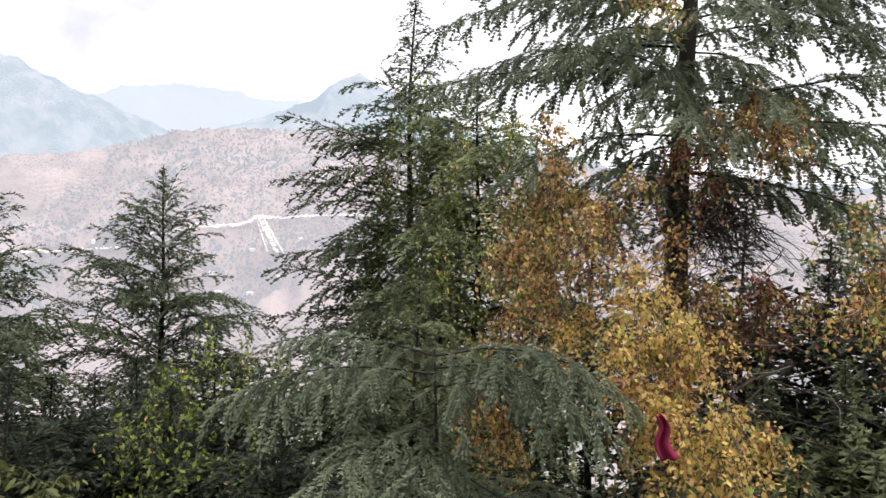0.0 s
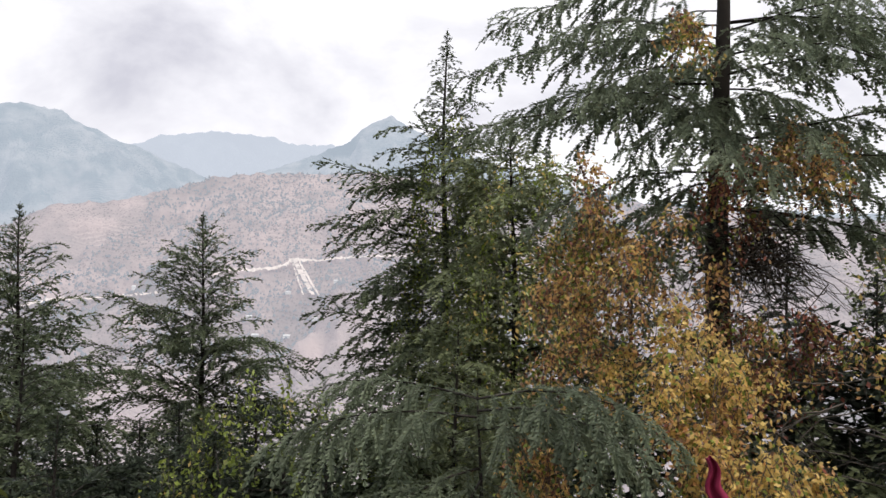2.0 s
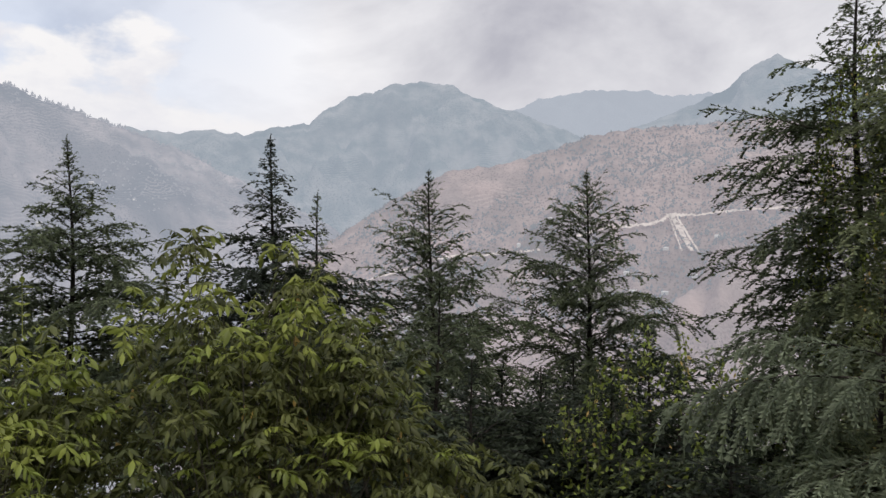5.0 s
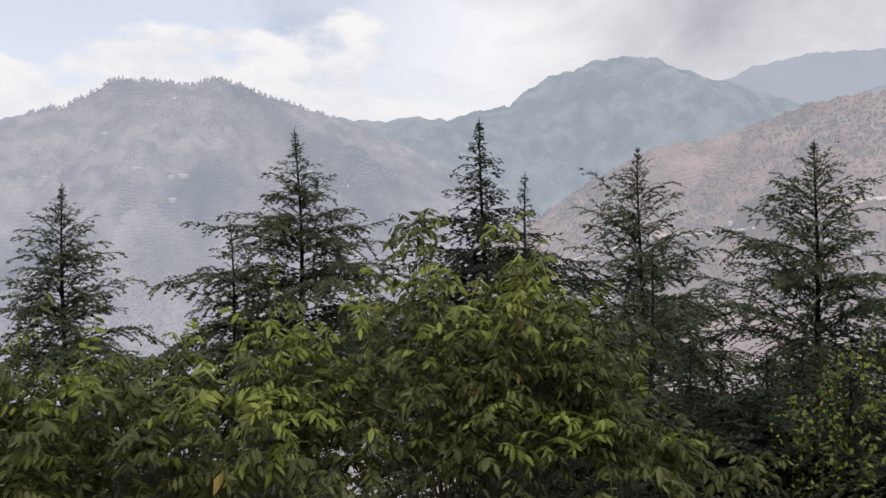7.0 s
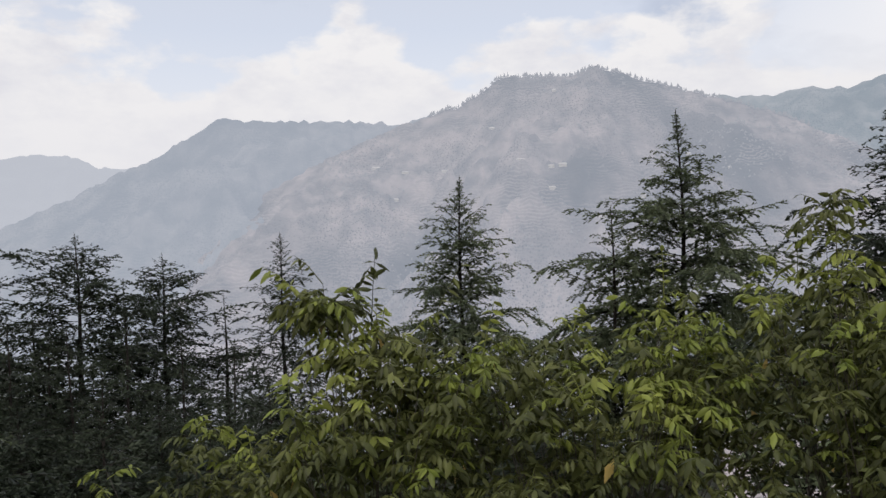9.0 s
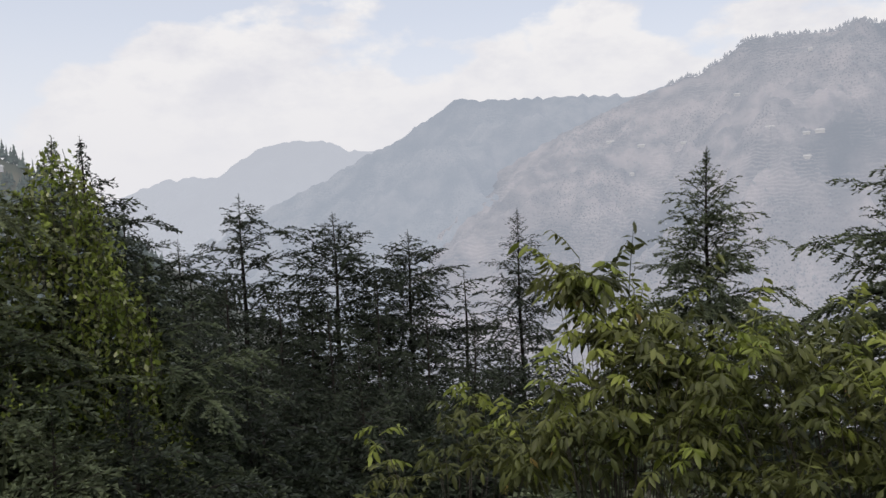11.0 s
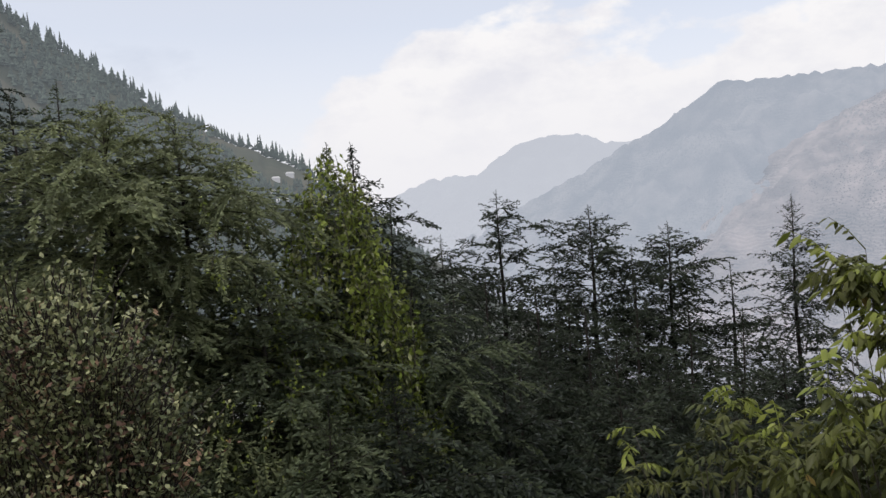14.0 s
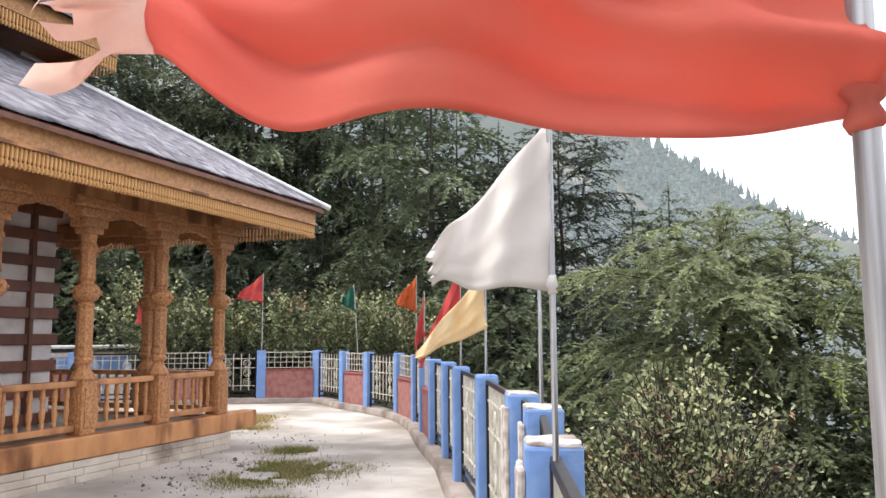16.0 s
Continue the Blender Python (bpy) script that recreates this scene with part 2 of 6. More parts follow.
MORTAR = material("red_mortar", (0.36, 0.17, 0.15), 0.85, (0.26, 0.11, 0.10), 8)
IRON = material("black_iron", (0.015, 0.015, 0.017), 0.45, (0.03, 0.025, 0.022), 12, metal=0.4)
IRONWHITE = material("white_painted_iron", (0.62, 0.60, 0.52), 0.5, (0.42, 0.38, 0.30), 10)
STEEL = material("galvanised_pipe", (0.50, 0.50, 0.50), 0.38, (0.36, 0.35, 0.34), 9, metal=0.75, stretch=(1, 1, 0.12), dirt=(0.22, 0.19, 0.17), dirt_scale=6)
PIPE = material("streaked_pipe", (0.52, 0.52, 0.53), 0.42, (0.33, 0.33, 0.34), 160, metal=0.6, stretch=(1, 1, 0.03), dirt=(0.16, 0.15, 0.15), dirt_scale=90)
WOOD = material("varnished_cedar", (0.52, 0.255, 0.11), 0.42, (0.37, 0.165, 0.068), 5, bump=0.25, bump_scale=35, stretch=(1, 1, 0.3), dirt=(0.15, 0.06, 0.025), dirt_scale=2.5, objvary=0.12)
CARVED = material("carved_cedar", (0.50, 0.25, 0.11), 0.5, (0.29, 0.125, 0.05), 34, bump=0.6, bump_scale=42, objvary=0.1)
CARVED_PALE = material("pale_carved_board", (0.50, 0.27, 0.115), 0.5, (0.36, 0.17, 0.07), 22, bump=0.7, bump_scale=45)
FRINGE = material("pale_fringe_wood", (0.60, 0.34, 0.13), 0.5, (0.45, 0.23, 0.08), 14, island=0.2, objvary=0.15)
DARKWOOD = material("dark_brown_timber", (0.17, 0.07, 0.042), 0.5, (0.11, 0.045, 0.03), 5, bump=0.2, stretch=(1, 1, 0.3), objvary=0.15)
PLASTER = material("white_plaster", (0.68, 0.64, 0.62), 0.8, (0.55, 0.50, 0.48), 3, bump=0.2, dirt=(0.45, 0.38, 0.34), dirt_scale=1.4)
PLINTH = material("limewashed_stone", (0.60, 0.53, 0.44), 0.85, (0.45, 0.38, 0.31), 2.5, bump=0.45, bump_scale=14, dirt=(0.24, 0.19, 0.15), dirt_scale=1.3, objvary=0.08)
SLATE = material("slate", (0.25, 0.235, 0.26), 0.75, (0.12, 0.115, 0.135), 5, bump=0.7, bump_scale=22, objvary=0.35, island=0.0)
RIDGE_METAL = material("ridge_sheet_metal", (0.72, 0.72, 0.72), 0.35, (0.55, 0.55, 0.55), 4, metal=0.5)
FLAG_RED = material("red_flag_cloth", (0.80, 0.21, 0.165), 0.8, (0.80, 0.29, 0.22), 5, bump=0.2, bump_scale=300, translucent=0.62)
FLAG_FADED = material("faded_pink_cloth", (0.80, 0.58, 0.50), 0.85, (0.74, 0.42, 0.33), 14, bump=0.3, bump_scale=200, translucent=0.5)
FLAG_WHITE = material("white_flag_cloth", (0.78, 0.74, 0.70), 0.85, (0.66, 0.62, 0.58), 5, bump=0.2, bump_scale=250, translucent=0.35)
FLAG_YELLOW = material("yellow_flag_cloth", (0.80, 0.66, 0.42), 0.85, (0.76, 0.54, 0.28), 5, bump=0.2, bump_scale=200, translucent=0.35)
FLAG_ROSE = material("faded_red_flag_cloth", (0.62, 0.10, 0.09), 0.85, (0.50, 0.07, 0.07), 5, translucent=0.35)
FLAG_GREEN = material("green_flag_cloth", (0.03, 0.15, 0.10), 0.85, (0.02, 0.10, 0.07), 5, translucent=0.3)
FLAG_ORANGE = material("orange_flag_cloth", (0.60, 0.14, 0.04), 0.85, (0.48, 0.10, 0.03), 5, translucent=0.35)
MAGENTA = material("magenta_cloth", (0.36, 0.03, 0.085), 0.8, (0.24, 0.02, 0.06), 6, bump=0.2, translucent=0.25)
GRASS = material("dry_grass", (0.17, 0.18, 0.055), 0.8, (0.25, 0.21, 0.09), 2, island=0.5, translucent=0.25)
GRASS_DRY = material("straw", (0.42, 0.33, 0.14), 0.8, (0.32, 0.26, 0.10), 2, island=0.4, translucent=0.25)
GRAVEL = material("gravel_stone", (0.22, 0.20, 0.19), 0.9, (0.12, 0.11, 0.10), 8, island=0.4)
# far things whose material carries the air's haze as a glow
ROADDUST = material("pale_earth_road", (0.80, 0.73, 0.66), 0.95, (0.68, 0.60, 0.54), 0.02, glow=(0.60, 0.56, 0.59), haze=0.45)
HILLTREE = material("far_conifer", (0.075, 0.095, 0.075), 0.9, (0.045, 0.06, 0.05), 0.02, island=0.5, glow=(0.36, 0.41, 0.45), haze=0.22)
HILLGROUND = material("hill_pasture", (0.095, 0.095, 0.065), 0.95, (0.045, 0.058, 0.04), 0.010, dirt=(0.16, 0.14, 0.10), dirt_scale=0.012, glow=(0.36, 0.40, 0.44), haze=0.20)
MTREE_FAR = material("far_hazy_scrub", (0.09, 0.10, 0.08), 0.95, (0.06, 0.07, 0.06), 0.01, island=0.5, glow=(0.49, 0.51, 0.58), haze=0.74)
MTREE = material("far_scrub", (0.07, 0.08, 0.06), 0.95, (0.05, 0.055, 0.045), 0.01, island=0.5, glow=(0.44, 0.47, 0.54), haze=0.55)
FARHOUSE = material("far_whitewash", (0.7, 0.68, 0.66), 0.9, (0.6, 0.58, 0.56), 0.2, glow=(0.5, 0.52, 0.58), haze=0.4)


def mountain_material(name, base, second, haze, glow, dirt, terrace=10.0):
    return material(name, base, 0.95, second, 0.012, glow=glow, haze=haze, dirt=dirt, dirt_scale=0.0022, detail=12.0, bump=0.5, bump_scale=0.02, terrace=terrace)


# ---- mesh helpers ----


def raw_mesh(name, verts, faces):
    """A mesh from numpy arrays: faces all of one size."""
    me = bpy.data.meshes.new(name)
    verts, faces = np.asarray(verts, dtype=np.float32), np.asarray(faces, dtype=np.int32)
    n, k = faces.shape
    me.vertices.add(len(verts))
    me.vertices.foreach_set("co", verts.ravel())
    me.loops.add(n * k)
    me.loops.foreach_set("vertex_index", faces.ravel())
    me.polygons.add(n)
    me.polygons.foreach_set("loop_start", np.arange(0, n * k, k, dtype=np.int32))
    me.update(calc_edges=True)
    return me


def place(name, me, mat, parent=None, label="", smooth=False):
    me.materials.append(mat)
    if smooth:
        me.polygons.foreach_set("use_smooth", np.ones(len(me.polygons), dtype=bool))
    ob = new(name, me)
    if parent is not None:
        ob.parent = parent
    if label:
        ob["label"] = label
    if name in ("branchwork", "stemwork", "rib_web", "twigwork", "shootwork"):
        ob["kind"] = "stuff"
    return ob


def part(name, bm, mat, parent=None, label="", smooth=False):
    me = bpy.data.meshes.new(name)
    bm.to_mesh(me)
    bm.free()
    return place(name, me, mat, parent, label, smooth)


def thing(name, x, y, z, label, category, group="", turn=0.0):
    ob = new(name)
    ob.matrix_world = pose(x, y, z, 0, 0, turn)
    return tagged(ob, label, category, group)


def box_bm(sx, sy, sz, at=(0, 0, 0), bevel=0.01, turn=0.0):
    """A bevelled block whose base is centred on at."""
    bm = bmesh.new()
    bmesh.ops.create_cube(bm, size=1, matrix=Matrix.Translation(at) @ pose(0, 0, 0, 0, 0, turn) @ Matrix.Translation((0, 0, sz / 2)) @ Matrix.Diagonal((sx, sy, sz, 1)))
    if bevel:
        bmesh.ops.bevel(bm, geom=bm.edges[:], offset=bevel, segments=2, affect="EDGES", profile=0.6)
    return bm


def lathe_bm(profile, sides=12):
    """A turned piece from (radius, height) pairs."""
    bm = bmesh.new()
    rings = [[bm.verts.new((r * math.cos(2 * math.pi * k / sides), r * math.sin(2 * math.pi * k / sides), z)) for k in range(sides)] for r, z in profile]
    for a, b in zip(rings, rings[1:]):
        for k in range(sides):
            bm.faces.new((a[k], a[(k + 1) % sides], b[(k + 1) % sides], b[k]))
    bm.faces.new(rings[0][::-1])
    bm.faces.new(rings[-1])
    return bm


def tubes(paths, sides=5):
    """Vertices and quads of tapered tubes; paths: arrays (n, 4) of x, y, z, radius, all of one length n."""
    paths = np.asarray(paths, dtype=np.float64)
    m, n, _ = paths.shape
    p, r = paths[..., :3], paths[..., 3]
    d = np.gradient(p, axis=1)
    d /= np.linalg.norm(d, axis=2, keepdims=True) + 1e-9
    ref = np.where(np.abs(d[..., 2:3]) > 0.8, np.array([1.0, 0, 0]), np.array([0, 0, 1.0]))
    u = np.cross(d, ref)
    u /= np.linalg.norm(u, axis=2, keepdims=True) + 1e-9
    v = np.cross(d, u)
    a = np.arange(sides) * 2 * math.pi / sides
    ring = p[:, :, None] + r[:, :, None, None] * (np.cos(a)[None, None, :, None] * u[:, :, None] + np.sin(a)[None, None, :, None] * v[:, :, None])
    idx = np.arange(m * n * sides).reshape(m, n, sides)
    nxt = np.roll(idx, -1, axis=2)
    quads = np.stack([idx[:, :-1], nxt[:, :-1], nxt[:, 1:], idx[:, 1:]], -1).reshape(-1, 4)
    return ring.reshape(-1, 3), quads


def unit(v):
    return v / (np.linalg.norm(v, axis=-1, keepdims=True) + 1e-9)


def polar(az, d, z=0.0):
    return np.array([-math.sin(radians(az)) * d, math.cos(radians(az)) * d, z])


def tilt(az):
    """Elevations were taken with the eye a shade low: the correction for a bearing."""
    return np.interp(az, [-50, 105, 150], [0.36, 0.33, 0.1])


# value noise, summed over octaves
GRID = np.random.RandomState(7).rand(256, 256)


def vnoise(x, y):
    xi, yi = np.floor(x).astype(int), np.floor(y).astype(int)
    fx, fy = x - xi, y - yi
    fx, fy = fx * fx * (3 - 2 * fx), fy * fy * (3 - 2 * fy)
    g = lambda i, j: GRID[i % 256, j % 256]
    return (g(xi, yi) * (1 - fx) + g(xi + 1, yi) * fx) * (1 - fy) + (g(xi, yi + 1) * (1 - fx) + g(xi + 1, yi + 1) * fx) * fy


def fbm(x, y, octaves=5, ridged=False):
    t, a, s = 0.0, 1.0, 0.0
    for k in range(octaves):
        v = vnoise(x * 2 ** k + 17.3 * k, y * 2 ** k + 9.1 * k)
        if ridged:
            v = 1 - np.abs(2 * v - 1)
        t, s, a = t + a * v, s + a, a * 0.5
    return t / s


# ---- ground ----
DOWN = polar(60, 1.0)


def ground_z(x, y):
    """The hillside: level along the terrace, falling away towards the valley, rising behind."""
    x, y = np.asarray(x, dtype=float), np.asarray(y, dtype=float)
    t = x * DOWN[0] + y * DOWN[1]
    fall = np.maximum(np.clip(t - 1.6, 0, None), np.clip(y - 2.0, 0, None) * 0.75)
    z = -0.7 - 950 * (1 - np.exp(-fall * 0.56 / 950))
    z = z + np.clip(-16 - t, 0, 140) * 0.42
    return z + (fbm(x * 0.12, y * 0.12, 4) - 0.5) * np.clip(np.hypot(x, y) - 25, 0, 40) * 0.05


def build_ground():
    rings = np.concatenate([[0.01, 1.2, 2.4], np.geomspace(3.5, 4900, 90)])
    az = np.linspace(0, 2 * math.pi, 180, endpoint=False)
    R, A = np.meshgrid(rings, az, indexing="ij")
    X, Y = -np.sin(A) * R, np.cos(A) * R
    V = np.stack([X, Y, ground_z(X, Y)], -1).reshape(-1, 3)
    idx = np.arange(R.size).reshape(R.shape)
    nx = np.roll(idx, -1, axis=1)
    F = np.stack([idx[:-1], idx[1:], nx[1:], nx[:-1]], -1).reshape(-1, 4)
    tagged(place("ground", raw_mesh("ground", V, F), EARTH, smooth=True), "steep grassy earth hillside falling into the valley", "ground", kind="structure")


build_ground()


class Mountain:
    """A slope that climbs from a valley line to a ridge whose height is given, bearing by bearing, in degrees above the eye."""

    def __init__(self, name, ridge, r0, r1, z0, mat, label, relief=1.0, seed=0.0, rough=0.05, step=0.2, on_ground=False):
        self.az, self.el = [a for a, e in ridge], [e for a, e in ridge]
        self.on_ground = on_ground
        self.r0, self.r1, self.z0, self.relief, self.seed, self.rough = r0, r1, z0, relief, seed, rough
        n = int((self.az[-1] - self.az[0]) / step) + 1
        s = np.concatenate([np.linspace(0, 1, 74), [1.03, 1.1, 1.3]])
        A, S = np.meshgrid(np.linspace(self.az[0], self.az[-1], n), s, indexing="ij")
        V = self.point(A, S).reshape(-1, 3)
        idx = np.arange(A.size).reshape(A.shape)
        F = np.stack([idx[:-1, :-1], idx[:-1, 1:], idx[1:, 1:], idx[1:, :-1]], -1).reshape(-1, 4)
        self.ob = tagged(place(name, raw_mesh(name, V, F), mat, smooth=True), label, "mountain", kind="structure")

    def point(self, A, S):
        A, S = np.asarray(A, dtype=float), np.asarray(S, dtype=float)
        e = np.interp(A, self.az, self.el) + tilt(A) + (fbm(A * 2.2 + self.seed, A * 0 + self.seed, 4) - 0.5) * self.rough * 10
        top = self.r1 * np.tan(np.radians(e))
        up = np.clip(S, 0, 1)
        foot = self.z0
        if self.on_ground:
            foot = np.minimum(ground_z(-np.sin(np.radians(A)) * self.r0, np.cos(np.radians(A)) * self.r0) - 8, top - 5)
        r = self.r0 + (self.r1 - self.r0) * S
        x, y = -np.sin(np.radians(A)) * r, np.cos(np.radians(A)) * r
        k = 1 / (0.28 * (self.r1 - self.r0))
        spur = fbm(x * k + self.seed, y * k + self.seed, 6, True) - 0.6
        fine = fbm(x * k * 4 + self.seed, y * k * 4, 5, True) - 0.6
        body = np.sin(math.pi * np.clip(up, 0, 1)) ** 0.7
        z = foot + (top - foot) * (0.85 * up + 0.15 * up * up) + (spur * 0.55 + fine * 0.20) * (top - foot) * 0.8 * body * self.relief
        z = z - np.clip(S - 1, 0, None) * (self.r1 - self.r0) * 0.8
        return np.stack([x, y, z + 1.55], -1)


# each slope's blue-grey air haze is put into its material as emission
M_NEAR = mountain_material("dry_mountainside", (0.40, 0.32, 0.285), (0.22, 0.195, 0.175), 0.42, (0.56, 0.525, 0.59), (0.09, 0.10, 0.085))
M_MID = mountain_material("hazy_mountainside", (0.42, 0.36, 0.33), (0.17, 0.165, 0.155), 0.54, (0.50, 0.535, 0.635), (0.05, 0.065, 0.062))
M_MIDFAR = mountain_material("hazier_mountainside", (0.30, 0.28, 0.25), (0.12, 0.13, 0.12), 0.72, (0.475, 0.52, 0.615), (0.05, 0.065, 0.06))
M_FAR = mountain_material("blue_hazed_mountainside", (0.30, 0.29, 0.26), (0.10, 0.13, 0.115), 0.60, (0.46, 0.52, 0.62), (0.035, 0.06, 0.05))
M_PALE = mountain_material("haze_paled_mountainside", (0.16, 0.18, 0.17), (0.09, 0.11, 0.10), 0.86, (0.60, 0.625, 0.70), (0.05, 0.06, 0.055))
M_CLOUD = mountain_material("cloud_hazed_mountainside", (0.16, 0.18, 0.17), (0.09, 0.11, 0.10), 0.84, (0.49, 0.53, 0.61), (0.05, 0.06, 0.055))

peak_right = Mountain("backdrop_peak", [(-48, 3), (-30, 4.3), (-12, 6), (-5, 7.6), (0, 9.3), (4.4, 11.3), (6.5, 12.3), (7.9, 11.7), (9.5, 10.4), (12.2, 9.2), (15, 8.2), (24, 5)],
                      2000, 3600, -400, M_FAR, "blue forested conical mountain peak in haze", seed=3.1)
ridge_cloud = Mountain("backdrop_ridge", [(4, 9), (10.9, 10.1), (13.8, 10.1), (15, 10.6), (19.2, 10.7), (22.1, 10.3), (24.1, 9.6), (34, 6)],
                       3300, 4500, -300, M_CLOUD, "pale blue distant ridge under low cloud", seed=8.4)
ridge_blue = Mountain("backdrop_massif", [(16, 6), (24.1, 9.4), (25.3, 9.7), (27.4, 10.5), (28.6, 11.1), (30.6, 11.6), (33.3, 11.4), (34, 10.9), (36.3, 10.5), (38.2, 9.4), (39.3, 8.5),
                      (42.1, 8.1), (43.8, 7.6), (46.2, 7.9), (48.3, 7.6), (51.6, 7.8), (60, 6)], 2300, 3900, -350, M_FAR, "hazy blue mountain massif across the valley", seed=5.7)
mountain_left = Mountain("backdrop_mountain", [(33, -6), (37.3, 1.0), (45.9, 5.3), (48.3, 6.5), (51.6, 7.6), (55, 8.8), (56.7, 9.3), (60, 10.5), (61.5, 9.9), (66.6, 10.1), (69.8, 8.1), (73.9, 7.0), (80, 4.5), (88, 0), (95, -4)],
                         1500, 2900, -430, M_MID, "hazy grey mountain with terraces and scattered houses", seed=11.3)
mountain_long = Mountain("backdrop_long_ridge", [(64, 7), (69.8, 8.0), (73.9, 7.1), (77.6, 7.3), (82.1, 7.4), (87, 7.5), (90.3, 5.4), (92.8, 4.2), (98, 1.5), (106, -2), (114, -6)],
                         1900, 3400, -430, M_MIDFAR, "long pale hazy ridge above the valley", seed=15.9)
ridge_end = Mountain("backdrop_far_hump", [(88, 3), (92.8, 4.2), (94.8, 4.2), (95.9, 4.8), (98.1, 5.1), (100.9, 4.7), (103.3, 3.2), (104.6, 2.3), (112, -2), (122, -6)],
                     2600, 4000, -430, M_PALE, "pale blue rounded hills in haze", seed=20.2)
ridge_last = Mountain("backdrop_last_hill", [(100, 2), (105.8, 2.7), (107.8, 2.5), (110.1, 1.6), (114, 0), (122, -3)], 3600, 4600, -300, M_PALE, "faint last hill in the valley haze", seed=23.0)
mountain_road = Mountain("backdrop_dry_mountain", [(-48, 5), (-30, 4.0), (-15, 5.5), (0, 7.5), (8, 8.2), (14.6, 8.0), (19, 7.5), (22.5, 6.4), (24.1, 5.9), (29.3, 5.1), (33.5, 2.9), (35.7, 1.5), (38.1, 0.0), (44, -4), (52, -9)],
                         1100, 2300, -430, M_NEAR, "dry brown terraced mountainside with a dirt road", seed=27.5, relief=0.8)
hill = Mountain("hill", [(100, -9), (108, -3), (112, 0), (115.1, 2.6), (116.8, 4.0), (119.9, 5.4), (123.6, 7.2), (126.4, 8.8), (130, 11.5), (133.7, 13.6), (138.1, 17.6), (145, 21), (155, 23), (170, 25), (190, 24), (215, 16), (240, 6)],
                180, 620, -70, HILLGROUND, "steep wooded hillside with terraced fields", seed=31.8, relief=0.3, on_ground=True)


def strip(m, line, mat, name, label, n=160, rough=0.25):
    """A band laid on a slope: line of (bearing, height in degrees above the eye, half width across, half width upwards)."""
    t, k = np.linspace(0, 1, n), np.linspace(0, 1, len(line))
    a, e, wa, we = (np.interp(t, k, [q[r] for q in line]) for r in range(4))
    e = e + (fbm(t * 16, t * 0 + 2, 3) - 0.5) * rough
    grow = 0.45 + 1.1 * fbm(t * 40, t * 0 + 3, 3)
    share = np.linspace(0.05, 1.0, 500)

    def on_slope(az, el):
        out = []
        for x, y in zip(az, el):
            p = m.point(np.full(500, x), share)
            up = np.degrees(np.arctan2(p[:, 2] - 1.55, np.hypot(p[:, 0], p[:, 1])))
            q = p[np.argmax(up >= y + tilt(x))]
            out.append(q - unit(q) * 14)
        return np.array(out)

    V = np.concatenate([on_slope(a + s * wa * grow, e + s * we * grow) for s in (-1, 1)])
    i = np.arange(n - 1)
    F = np.stack([i, i + 1, i + 1 + n, i + n], -1)
    tagged(place(name, raw_mesh(name, V, F), mat), label, "road", kind="structure")


def spikes(pos, height, width, rng, mat, name, label, tiers=3):
    """Small far conifers, each a ragged stack of cones, all in one sheet of wood."""
    n, sides = len(pos), 5
    V, F, base = [], [], 0
    for k in range(tiers):
        a = rng.rand(n, 1) * 6.28 + np.arange(sides) * 2 * math.pi / sides
        rad = width[:, None] * (1 - k / tiers) * (0.6 + 0.7 * rng.rand(n, sides))
        zb = height[:, None] * (0.12 + 0.62 * k / tiers) * (0.85 + 0.3 * rng.rand(n, sides))
        ring = np.stack([pos[:, :1] + rad * np.cos(a), pos[:, 1:2] + rad * np.sin(a), pos[:, 2:3] + zb], -1)
        tip = pos + np.stack([rng.randn(n) * width * 0.08, rng.randn(n) * width * 0.08, height * (0.12 + 0.62 * (k + 1.45) / tiers)], -1)
        V.append(np.concatenate([ring, tip[:, None]], 1).reshape(-1, 3))
        i = base + np.arange(n)[:, None] * (sides + 1)
        F.append(np.stack([i + np.arange(sides), i + (np.arange(sides) + 1) % sides, i + sides + np.zeros(sides, int)], -1).reshape(-1, 3))
        base += n * (sides + 1)
    tagged(place(name, raw_mesh(name, np.concatenate(V), np.concatenate(F)), mat), label, "trees", kind="stuff")

# ---- far woods, roads and houses ----
rng_far = np.random.RandomState(41)


def scatter(m, n, a0, a1, s0, s1, rng, dense=0.5, k=0.012):
    A, S = rng.uniform(a0, a1, n * 3), rng.uniform(s0, s1, n * 3)
    P = m.point(A, S)
    keep = fbm(P[:, 0] * k + 5, P[:, 1] * k + 3, 4) > dense
    return P[keep][:n]


